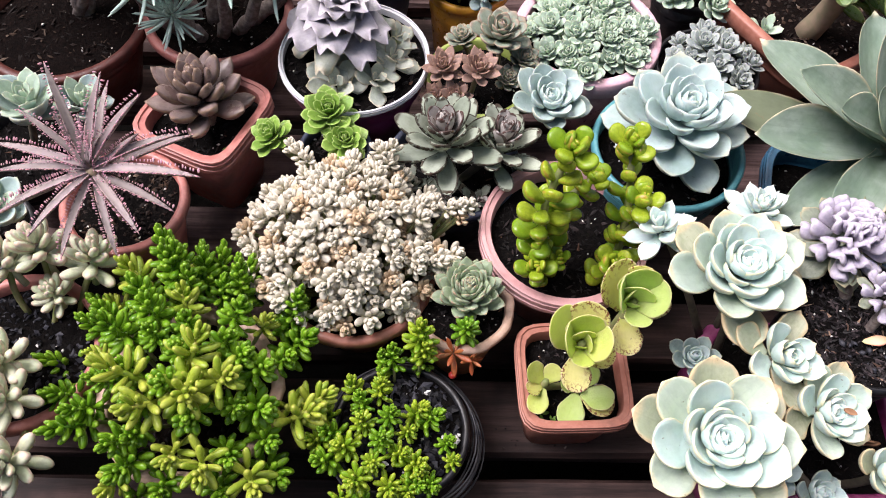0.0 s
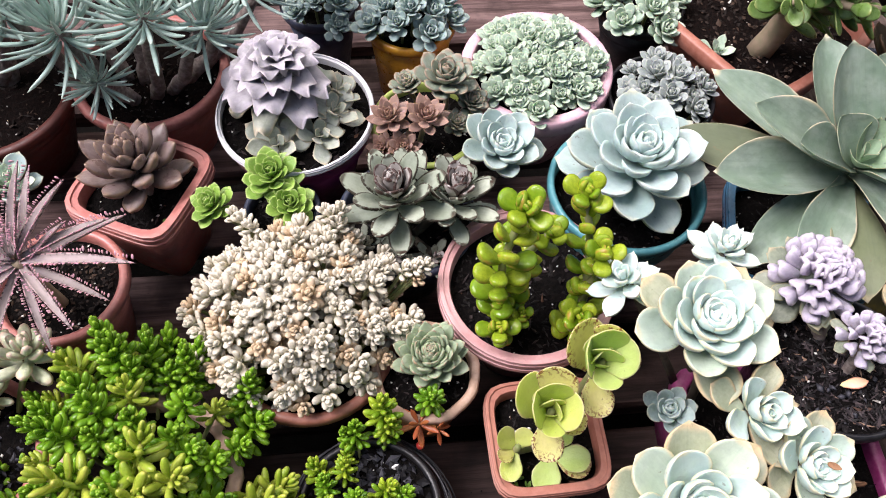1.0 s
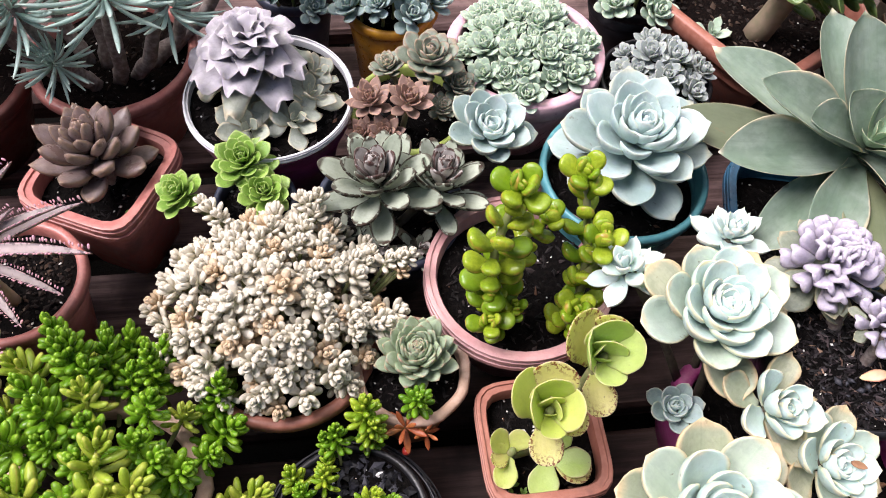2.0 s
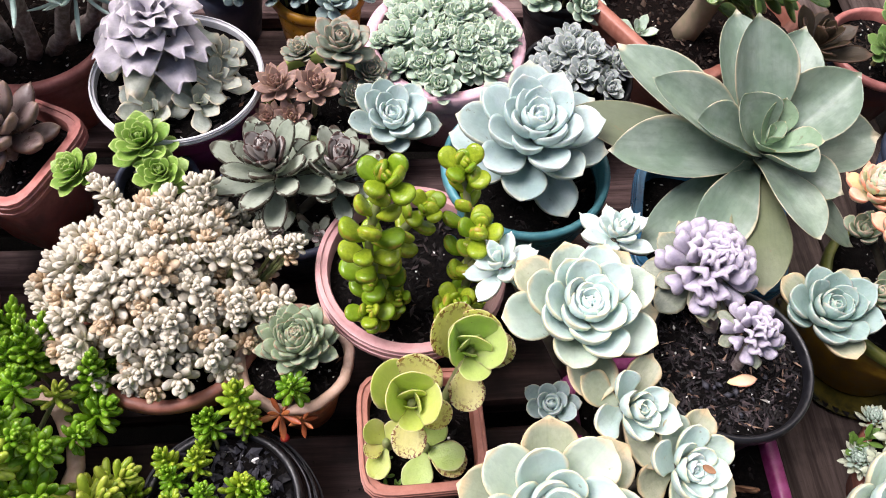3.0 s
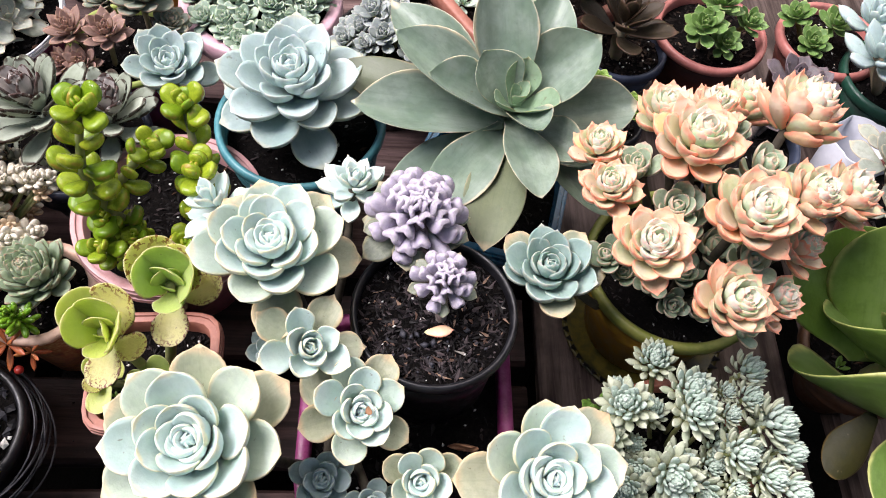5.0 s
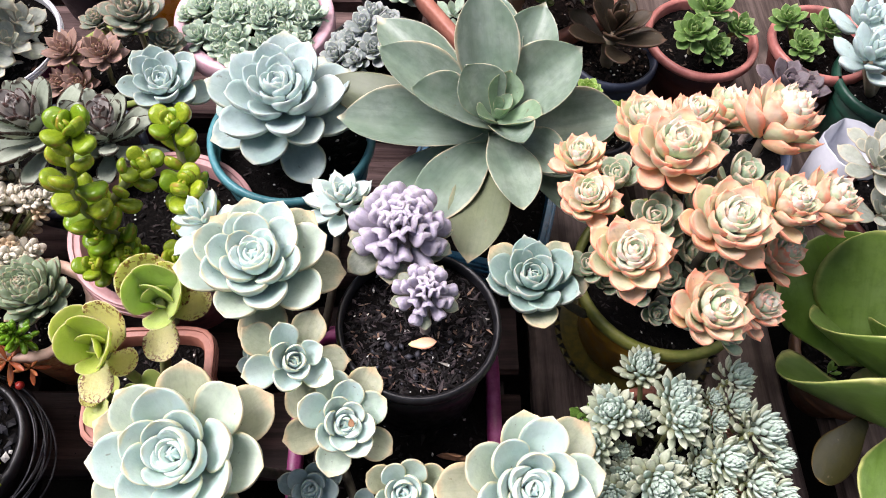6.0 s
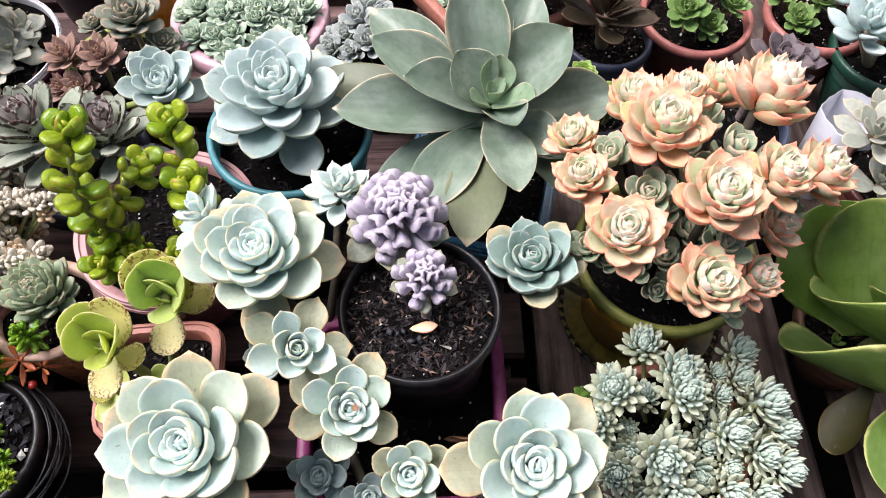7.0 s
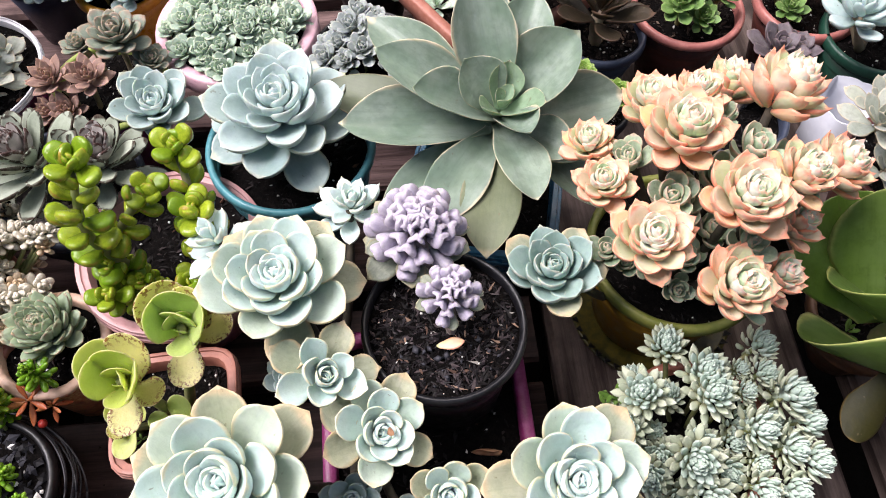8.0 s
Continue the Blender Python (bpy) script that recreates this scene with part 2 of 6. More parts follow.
def thing(name, at, label, category, group="", kind="", turn=0.0):
    ob = new(name)
    ob.empty_display_size = 0.02
    ob.matrix_basis = pose(*at, 0, 0, turn)
    return tagged(ob, label, category, group, kind)


def join(pieces):
    """Several (verts, faces, uvs) as one."""
    vs, fs, us, k = [], [], [], 0
    for v, f, u in pieces:
        vs.append(v)
        us.append(u if u is not None else np.zeros((len(v), 2)))
        fs.extend([tuple(i + k for i in q) for q in f])
        k += len(v)
    return np.vstack(vs), fs, np.vstack(us)


def moved(piece, m):
    v, f, u = piece
    a = np.array(m)
    return v @ a[:3, :3].T + a[:3, 3], f, u


def tube(points, radii, sides=8, wobble=0.0, seed=1):
    """A tapered stem or cable through points."""
    rng = np.random.default_rng(seed)
    pts = [Vector(p) for p in points]
    vs, us, fs = [], [], []
    ref = Vector((0.3, 0.9, 0.2))
    for i, p in enumerate(pts):
        d = (pts[min(i + 1, len(pts) - 1)] - pts[max(i - 1, 0)]).normalized()
        a = d.cross(ref).normalized()
        b = d.cross(a)
        for k in range(sides):
            t = 2 * math.pi * k / sides
            r = radii[i] * (1 + wobble * rng.uniform(-1, 1))
            vs.append(p + a * (r * math.cos(t)) + b * (r * math.sin(t)))
            us.append((i / (len(pts) - 1), 0.0))
    for i in range(len(pts) - 1):
        for k in range(sides):
            k2 = (k + 1) % sides
            fs.append((i * sides + k, i * sides + k2, (i + 1) * sides + k2, (i + 1) * sides + k))
    fs.append(tuple(range(sides))[::-1])
    n = (len(pts) - 1) * sides
    fs.append(tuple(range(n, n + sides)))
    return np.array([tuple(v) for v in vs]), fs, np.array(us)


def curve_pts(a, b, sag=(0, 0, 0), n=6):
    a, b, s = Vector(a), Vector(b), Vector(sag)
    return [a.lerp(b, i / (n - 1)) + s * math.sin(math.pi * i / (n - 1)) for i in range(n)]


def leaf(W=0.45, T=0.12, peak=0.6, base=0.4, tip=1.0, cup=0.25, bend=0.15, mucro=0.0, nu=8, nv=8, wave=0.0, freq=9.0, fold=0.0, droop=0.0, flat=0.5, fat=0.6):
    """A leaf of length 1 along +x, its upper face to +z: width W, thickness T.
    peak: where it is widest; tip: 0.5 round, 1 pointed; cup lifts the sides; bend curls it up."""
    vs, us, fs = [(0, 0, 0)], [(0, 0)], []
    for i in range(1, nu):
        s = 0.5 - 0.5 * math.cos(math.pi * (0.12 + 0.88 * i / nu)) if i else 0
        s = min(s, 0.985)
        if s < peak:
            q = s / peak
            w = base + (1 - base) * (q * q * (3 - 2 * q))
        else:
            q = (s - peak) / (1 - peak)
            w = max(1 - q ** 2.0, 0.0) ** tip
        th = T * (0.55 + 0.45 * min(s / fat, 1.0)) * max(1 - max((s - fat) / (1 - fat), 0) ** 2.4, 0.02) ** 0.5
        hw = W / 2 * w
        zc = bend * s * s - droop * s * s * s
        for k in range(nv):
            a = 2 * math.pi * k / nv
            c, sn = math.cos(a), math.sin(a)
            y = hw * c
            z = zc + th / 2 * math.copysign(abs(sn) ** 0.6, sn) * (flat if sn > 0 else 1.0) + cup * y * y / max(W, 1e-6) * 2 + fold * abs(y)
            z += wave * math.sin(freq * s + 1.3 * (1 if c > 0 else 0)) * c * c * (0.3 + s)
            yy = y + wave * 0.6 * math.cos(freq * s * 0.9 + 0.7) * (c * c) * s * (1 if c > 0 else -1)
            vs.append((s, yy, z))
            us.append((s, abs(c)))
    z1 = bend - droop
    vs.append((1 + mucro, 0, z1 + mucro * 0.8))
    us.append((1, 1))
    last = len(vs) - 1
    for k in range(nv):
        k2 = (k + 1) % nv
        fs.append((0, 1 + k2, 1 + k))
        for i in range(nu - 2):
            a, b = 1 + i * nv, 1 + (i + 1) * nv
            fs.append((a + k, a + k2, b + k2, b + k))
        e = 1 + (nu - 2) * nv
        fs.append((e + k, e + k2, last))
    return np.array(vs, dtype=float), fs, np.array(us, dtype=float)


def spiral(n, R, e0, e1, inner=0.3, height=0.25, power=1.0, jitter=6.0, start=0.0, seed=0, width=(1, 1), base_r=0.06, step=137.5):
    """The poses of a rosette's leaves, outermost first: (matrix, f)."""
    rng = random.Random(seed)
    out = []
    for i in range(n):
        f = i / max(n - 1, 1)
        el = e0 + (e1 - e0) * f ** power + rng.uniform(-jitter, jitter) * (1 - 0.6 * f)
        az = start + i * step + rng.uniform(-jitter, jitter)
        ln = R * (1 - (1 - inner) * f) * (0.82 + 0.18 * min(f / 0.3, 1.0)) * rng.uniform(0.93, 1.06)
        wd = ln * (width[0] + (width[1] - width[0]) * f)
        m = Matrix.Rotation(radians(az), 4, "Z") @ Matrix.Translation((R * base_r * (1 - f), 0, R * height * f)) @ Matrix.Rotation(radians(-el), 4, "Y") @ Matrix.Diagonal((ln, wd, wd, 1))
        out.append((m, f))
    return out


def facing(at, lean=(0, 0), turn=0.0):
    """A pose at a point whose z axis leans by (dx, dy)."""
    z = Vector((lean[0], lean[1], 1)).normalized()
    q = Vector((0, 0, 1)).rotation_difference(z)
    return Matrix.Translation(at) @ q.to_matrix().to_4x4() @ Matrix.Rotation(radians(turn), 4, "Z")


LEAFMESH = {}


def leaf_mesh(key, material, **kw):
    if key not in LEAFMESH:
        v, f, u = leaf(**kw)
        me = LEAFMESH[key] = mesh_of("leaf", v, f, material, u)
        if kw.get("fold", 0) > 0.2:
            keel = me.attributes.new("sharp_edge", "BOOLEAN", "EDGE")
            keel.data.foreach_set("value", [all(abs(me.vertices[i].co.y) < 1e-5 for i in e.vertices) for e in me.edges])
    return LEAFMESH[key]


def rosette(parent, at, R, kinds, n=30, e=(8, 78), lean=(0, -0.25), turn=0.0, inner=0.3, height=0.28, power=1.1, heart=1, name="rosette", label="", seed=0, jitter=8.0, width=(1, 1), base_r=0.06, bud=0.0):
    """A rosette of single leaves: kinds is a list of (upto f, key, material, leaf shape), outermost first.
    The innermost leaves are one mesh, the rosette's heart, which carries the others."""
    poses = spiral(n, R, e[0], e[1], inner, height, power, jitter, turn, seed, width, base_r)

    def kind_of(f):
        for k in kinds:
            if f <= k[0]:
                return k
        return kinds[-1]
    hk = kinds[-1]
    if bud:
        q = R * inner * bud
        heart = 0
        ms = [Matrix.Rotation(radians(turn + 40 + 120 * j), 4, "Z") @ Matrix.Translation((q * 0.12, 0, R * height + q * 0.04 * j)) @ Matrix.Rotation(radians(-86), 4, "Y") @ Matrix.Scale(q, 4) for j in range(3)]
    else:
        ms = [m for m, f in poses[n - heart:]]
    tight = join([moved(leaf(**hk[3]), m) for m in ms])
    core = part(name, mesh_of(name, *tight[:2], hk[2], tight[2]), parent, facing(Vector(at) - parent.matrix_basis.translation, lean), label)
    for m, f in poses[:n - heart]:
        k = kind_of(f)
        part("leaf", leaf_mesh(k[1], k[2], **k[3]), core, m)
    return core


def cluster_mesh(name, material, n, R, e, shape, inner=0.35, height=0.4, seed=0, stem=0.0, stem_r=0.06, power=1.0, jitter=8.0, width=(1, 1), base_r=0.06, old=None):
    """A small rosette or shoot with all its leaves in one mesh; old: (material, how many) of its outer, older leaves."""
    base = leaf(**shape)
    poses = [m for m, f in spiral(n, R, e[0], e[1], inner, height, power, jitter, 0, seed, width, base_r)]
    ps = [moved(base, m) for m in poses]
    core = ps[-1:]
    if stem:
        st = tube([(0, 0, -stem), (0, 0, R * height * 0.8)], [R * stem_r, R * stem_r * 0.8], 6)
        ps.append(st)
        core = [st]
    v, f, u = join(ps)
    cv, cf, cu = join(core)
    kit = dict(whole=mesh_of(name, v, f, material, u), core=mesh_of(name, cv, cf, material, cu), leaf=mesh_of("leaf", *base[:2], material, base[2]), poses=poses if stem else poses[:-1], aged=0)
    if old:
        kit["aged"] = old[1]
        kit["old_leaf"] = mesh_of("leaf", *base[:2], old[0], base[2])
        kit["whole"].materials.append(old[0])
        count = old[1] * len(base[1])
        kit["whole"].polygons.foreach_set("material_index", [1 if i < count else 0 for i in range(len(kit["whole"].polygons))])
    return kit


# ---- pots ----
def ring_profile(profile, cx=1.0, power=2.0, sides=48, wavy=0.0, waves=9):
    """Turns a profile of (radius, z) about z; power above 2 squares it."""
    vs, fs, us = [], [], []
    for r, z in profile:
        for k in range(sides):
            t = 2 * math.pi * (k + 0.5) / sides
            c, s = math.cos(t), math.sin(t)
            q = (abs(c) ** power + abs(s) ** power) ** (-1 / power)
            q *= 1 + wavy * math.sin(waves * t) + 0.5 * wavy * math.sin(2.3 * waves * t + 1)
            vs.append((r * q * c * cx, r * q * s, z))
            us.append((k / sides, z))
    n = len(profile)
    for i in range(n - 1):
        for k in range(sides):
            k2 = (k + 1) % sides
            fs.append((i * sides + k, i * sides + k2, (i + 1) * sides + k2, (i + 1) * sides + k))
    return vs, fs, us


def soil_disc(r, cx, power, seed, rough=0.0025, dome=0.004):
    sides, rings = 40, 9
    rng = random.Random(seed)
    vs, fs = [(0, 0, dome)], []
    for i in range(1, rings + 1):
        for k in range(sides):
            t = 2 * math.pi * (k + 0.5) / sides
            c, s = math.cos(t), math.sin(t)
            q = (abs(c) ** power + abs(s) ** power) ** (-1 / power) * r * i / rings
            vs.append((q * c * cx, q * s, dome * (1 - (i / rings) ** 2) + rng.uniform(-rough, rough) * (1 if i < rings else 0.2)))
    for k in range(sides):
        k2 = (k + 1) % sides
        fs.append((0, 1 + k, 1 + k2))
        for i in range(rings - 1):
            a = 1 + i * sides
            fs.append((a + k, a + sides + k, a + sides + k2, a + k2))
    return vs, fs


def chips(r, cx, power, count, size, seed, long=2.6, dome=0.004):
    rng = random.Random(seed)
    base = [(1, 0, 0), (0, 1, 0), (-1, 0, 0), (0, -1, 0), (0, 0, 1), (0, 0, -1)]
    tri = [(0, 1, 4), (1, 2, 4), (2, 3, 4), (3, 0, 4), (1, 0, 5), (2, 1, 5), (3, 2, 5), (0, 3, 5)]
    vs, fs = [], []
    for _ in range(count):
        t, d = rng.uniform(0, 2 * math.pi), math.sqrt(rng.random()) * 0.95
        c, s = math.cos(t), math.sin(t)
        q = (abs(c) ** power + abs(s) ** power) ** (-1 / power) * r * d
        sz = size * rng.uniform(0.4, 1.4)
        m = Matrix.Translation((q * c * cx, q * s, dome * (1 - d * d) + sz * 0.25)) @ Euler((rng.uniform(-0.5, 0.5), rng.uniform(-0.5, 0.5), rng.uniform(0, 6.3))).to_matrix().to_4x4() @ Matrix.Diagonal((sz * rng.uniform(0.8, long), sz * rng.uniform(0.4, 0.8), sz * rng.uniform(0.3, 0.5), 1))
        k = len(vs)
        vs += [tuple(m @ Vector([x * rng.uniform(0.7, 1.2) for x in p])) for p in base]
        fs += [tuple(i + k for i in q3) for q3 in tri]
    return vs, fs


def pot(name, at, r, h, material, label, rim_mat=None, power=2.0, cx=1.0, turn=0.0, lip=0.006, lip_h=0.012, taper=0.52, soil=M_SOIL, grit=(M_CHIPS, 220, 0.0022), deep=0.014, base_z=0.0, double=False, wavy=0.0, seed=0, category="plant pot", group="plant pots", lean=(0, 0), rim_w=0.0035, pieces=()):
    """A plant pot: tapered wall, lipped rim, soil, loose chips. at: centre of the rim on the ground plan; h: height of the rim."""
    rt = h
    th = rim_w
    ob = thing(name, (at[0], at[1], base_z), label, category, group, turn=turn)
    hh = rt - base_z
    wall = [(r * taper * 0.3, 0.004), (r * taper, 0.0), (r * taper + 0.003, 0.002), (r * (taper + 1) / 2 * 0.99, hh * 0.52), (r - lip * 0.9, hh - lip_h), (r - lip - th, hh - lip_h - 0.001), (r - lip - th * 1.5, hh - deep - 0.02)]
    v, f, u = ring_profile(wall, cx, power, wavy=wavy * 0.4)
    part("wall", mesh_of("wall", v, f, material, u), ob)
    if double:
        g = lip_h / 6
        prof = [(r - lip - th, hh - lip_h - 0.004), (r - 0.0012, hh - lip_h - 0.001), (r + 0.0006, hh - lip_h), (r + 0.0006, hh - 4.4 * g), (r - 0.0014, hh - 4.1 * g), (r - 0.0014, hh - 3.7 * g), (r + 0.0002, hh - 3.4 * g), (r + 0.0002, hh - 1.7 * g), (r - 0.0016, hh - 1.4 * g), (r - 0.0016, hh - 1.0 * g), (r - 0.0004, hh - 0.7 * g), (r - 0.0008, hh - 0.1 * g), (r - 0.0020, hh), (r - lip * 0.6, hh - 0.0002), (r - lip * 0.65, hh - 0.0022), (r - lip - th * 0.7, hh - 0.0026), (r - lip - th, hh - 0.005), (r - lip - th * 1.2, hh - deep - 0.004)]
    else:
        prof = [(r - lip - th, hh - lip_h - 0.003), (r - 0.001, hh - lip_h), (r + 0.0005, hh - lip_h + 0.0015), (r, hh - 0.0025), (r - 0.0018, hh), (r - lip - th + 0.002, hh), (r - lip - th, hh - 0.002), (r - lip - th * 1.2, hh - deep - 0.004)]
    v, f, u = ring_profile(prof, cx, power, wavy=wavy)
    rim = part("rim", mesh_of("rim", v, f, rim_mat or material, u), ob)
    if double:
        rim.data.set_sharp_from_angle(angle=radians(38))
    ri = r - lip - th * 1.1
    v, f = soil_disc(ri, cx, power, seed + 5)
    part("soil", mesh_of("soil", v, f, soil), ob, pose(0, 0, hh - deep), "dark potting soil")
    if grit:
        v, f = chips(ri, cx, power, grit[1], grit[2], seed + 9, grit[3] if len(grit) > 3 else 2.6)
        part("loose_grit", mesh_of("loose_grit", v, f, grit[0], smooth=False), ob, pose(0, 0, hh - deep), "loose chips and perlite", kind="stuff")
        v, f = chips(ri, cx, power, 24, 0.0019, seed + 77, 1.1)
        part("perlite", mesh_of("perlite", v, f, M_PERLITE), ob, pose(0, 0, hh - deep + 0.0010), "white grains of perlite", kind="stuff")
    if lean != (0, 0):
        ob.matrix_basis = facing((at[0], at[1], base_z), lean, turn)
    return ob


def leaf_to(parent, mesh, a, b, width=1.0, bend=0.0, twist=0.0, ref=(0, 0, 1), name="leaf"):
    """A leaf from a to b, its upper face turned to ref."""
    o = parent.matrix_basis.translation if parent.parent is None else Vector((0, 0, 0))
    A, B = Vector(a) - o, Vector(b) - o
    x = (B - A).normalized()
    y = Vector(ref).cross(x).normalized()
    z = x.cross(y)
    rot = Matrix((x, y, z)).transposed().to_4x4()
    L = (B - A).length / math.sqrt(1 + bend * bend)
    m = Matrix.Translation(A) @ rot @ Matrix.Rotation(radians(twist), 4, "X") @ Matrix.Rotation(math.atan(bend), 4, "Y") @ Matrix.Diagonal((L, L * width, L * width, 1))
    return part(name, mesh, parent, m)


# ---- the benches and the ground ----
def plank(name, x0, x1, y0, y1, z0, z1, material, parent, seed):
    """A sawn plank with uneven, worn edges."""
    rng = random.Random(seed)
    bm = bmesh.new()
    along_x = (x1 - x0) > (y1 - y0)
    n = 14
    rows = []
    for i in range(n + 1):
        f = i / n
        row = []
        for (u, w) in ((0, 0), (1, 0), (1, 0.75), (0.955, 1), (0.045, 1), (0, 0.75)):
            wob = rng.uniform(-0.0012, 0.0012)
            if along_x:
                p = (x0 + (x1 - x0) * f, y0 + (y1 - y0) * u + wob, z0 + (z1 - z0) * w + (wob * 0.5 if w == 1 else 0))
            else:
                p = (x0 + (x1 - x0) * u + wob, y0 + (y1 - y0) * f, z0 + (z1 - z0) * w + (wob * 0.5 if w == 1 else 0))
            row.append(bm.verts.new(p))
        rows.append(row)
    for a, b in zip(rows, rows[1:]):
        for k in range(6):
            bm.faces.new((a[k], a[(k + 1) % 6], b[(k + 1) % 6], b[k]))
    bm.faces.new(rows[0])
    bm.faces.new(rows[-1][::-1])
    bmesh.ops.recalc_face_normals(bm, faces=bm.faces)
    me = bpy.data.meshes.new(name)
    bm.to_mesh(me)
    bm.free()
    me.materials.append(material)
    return part(name, me, parent)


def ground():
    bm = bmesh.new()
    bmesh.ops.create_grid(bm, x_segments=60, y_segments=60, size=6.0)
    for v in bm.verts:
        v.co.z = 0.012 * noise.noise(v.co * 2.3)
    me = bpy.data.meshes.new("ground")
    bm.to_mesh(me)
    bm.free()
    me.materials.append(M_GROUND)
    g = new("ground", me)
    g.location = (0.2, 0.5, -0.5)
    tagged(g, "dark damp earth under the plant benches", "ground", kind="structure")


ground()


# Four unseen walls, added to cut low light and deepen the shadows.
def shade_wall(name, x0, x1, y0, y1):
    bm = bmesh.new()
    bmesh.ops.create_cube(bm, size=1.0)
    for v in bm.verts:
        v.co = ((x0 + x1) / 2 + v.co.x * (x1 - x0), (y0 + y1) / 2 + v.co.y * (y1 - y0), 0.55 + v.co.z * 2.1)
    me = bpy.data.meshes.new(name)
    bm.to_mesh(me)
    bm.free()
    me.materials.append(M_WALL)
    tagged(new(name, me), "plain dark wall, unseen, added to cut low light", "wall", kind="structure")


shade_wall("wall_north", -2.2, 2.7, 2.6, 2.75)
shade_wall("wall_south", -2.2, 2.7, -1.75, -1.6)
shade_wall("wall_west", -2.36, -2.204, -1.75, 2.75)
shade_wall("wall_east", 2.704, 2.86, -1.75, 2.75)
bench = thing("slatted_bench", (-0.25, 0.5, -0.5), "weathered dark wooden bench of spaced slats", "bench")
inv = Matrix.Translation((0.25, -0.5, 0.5))
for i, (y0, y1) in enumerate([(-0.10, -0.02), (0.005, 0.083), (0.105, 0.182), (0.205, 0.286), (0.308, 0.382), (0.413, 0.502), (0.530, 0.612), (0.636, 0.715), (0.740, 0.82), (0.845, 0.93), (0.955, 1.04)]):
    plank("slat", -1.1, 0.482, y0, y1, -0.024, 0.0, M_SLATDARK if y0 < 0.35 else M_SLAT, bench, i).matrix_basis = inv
for i, x in enumerate((-0.95, -0.05, 0.42)):
    plank("bearer", x, x + 0.05, -0.10, 1.04, -0.08, -0.0245, M_BEAM, bench, 30 + i).matrix_basis = inv
    for y in (-0.08, 0.97):
        plank("bench_leg", x, x + 0.05, y, y + 0.05, -0.5, -0.0805, M_BEAM, bench, 40 + i).matrix_basis = inv

bench2 = thing("plank_bench", (0.62, 0.5, -0.5), "weathered grey-brown wooden bench of long boards", "bench")
inv2 = Matrix.Translation((-0.62, -0.5, 0.5))
for i, (x0, x1) in enumerate([(0.496, 0.62), (0.624, 0.752), (0.79, 0.91), (0.925, 1.05), (1.065, 1.19)]):
    plank("board", x0, x1, -0.15, 1.04, -0.026, 0.0, M_BOARD, bench2, 60 + i).matrix_basis = inv2
for i, y in enumerate((-0.05, 0.45, 0.93)):
    plank("bearer", 0.496, 1.19, y, y + 0.05, -0.08, -0.0265, M_BEAM, bench2, 70 + i).matrix_basis = inv2
    for x in (0.51, 1.12):
        plank("bench_leg", x, x + 0.05, y, y + 0.05, -0.5, -0.0805, M_BEAM, bench2, 80 + i).matrix_basis = inv2


# ---- pots ----
pot("round_pot", (-0.073, 0.604), 0.083, 0.150, pot_mat("magenta_and_olive_print", (0.16, 0.015, 0.085), (0.20, 0.035, 0.12), 0.4, dirt=(0.10, 0.15, 0.02), dirt_amt=1.0, scale=26), "round magenta and olive pot with a white rim", M_WHITE, lip=0.003, lip_h=0.007, rim_w=0.002, deep=0.010, seed=1, double=True, grit=(M_CHIPS, 300, 0.003))
pot("round_pot", (0.196, 0.672), 0.087, 0.128, M_PINK, "pale pink plastic pot full to the rim", lip=0.010, lip_h=0.022, seed=2)
pot("round_pot", (0.147, 0.395), 0.085, 0.131, M_MAUVE, "mauve plastic pot with a stepped rim", lip=0.008, lip_h=0.018, double=True, seed=3, deep=0.02, grit=(M_CHIPS, 420, 0.0025))
pot("round_pot", (0.257, 0.484), 0.079, 0.155, M_TEAL, "round teal plastic pot with a thin rim", lip=0.003, lip_h=0.010, seed=4, deep=0.03)
pot("square_pot", (0.150, 0.256), 0.053, 0.100, M_TERRA, "rounded square terracotta-coloured pot", power=5.5, turn=2, lip=0.006, lip_h=0.014, double=True, seed=5, deep=0.02, taper=0.68)
pot("square_pot", (-0.233, 0.538), 0.060, 0.130, M_TERRA_PINK, "rounded square reddish plastic pot", power=5.5, turn=-25, lip=0.008, lip_h=0.018, double=True, seed=6, deep=0.02, taper=0.55)
pot("round_pot", (-0.061, 0.358), 0.080, 0.110, M_TERRA, "terracotta pot hidden under pale foliage", lip=0.006, seed=7)
pot("round_pot", (0.045, 0.319), 0.050, 0.115, M_PAINTED, "painted clay pot with a cream rim", M_CREAM, lip=0.005, lip_h=0.007, wavy=0.01, seed=8, deep=0.012)
pot("round_pot", (-0.012, 0.205), 0.064, 0.085, M_BLACK, "low black pot bound with loops of cable", lip=0.003, seed=9, grit=(M_STONES, 420, 0.0052, 1.15), deep=0.004)
pot("round_pot", (-0.204, 0.232), 0.084, 0.105, M_CREAM, "pale pinkish clay pot with a wavy rim", lip=0.008, lip_h=0.01, wavy=0.018, seed=10, soil=M_SOILBROWN)
pot("round_pot", (-0.365, 0.268), 0.079, 0.112, M_TERRA_PINK, "terracotta pot with a thick rounded rim", lip=0.004, rim_w=0.006, seed=11, grit=(M_STONES, 300, 0.0038, 1.2))
pot("round_pot", (-0.299, 0.430), 0.064, 0.118, M_TERRA_PINK, "dusty pink round plastic pot", lip=0.005, seed=12, grit=(M_GRIT, 420, 0.003, 1.3))
pot("round_pot", (0.037, 0.487), 0.072, 0.115, M_NAVY, "dark slate plastic nursery pot", lip=0.003, seed=13, deep=0.02)
pot("round_pot", (-0.090, 0.503), 0.040, 0.115, M_NAVY, "small slate-blue plastic pot", lip=0.003, seed=14)
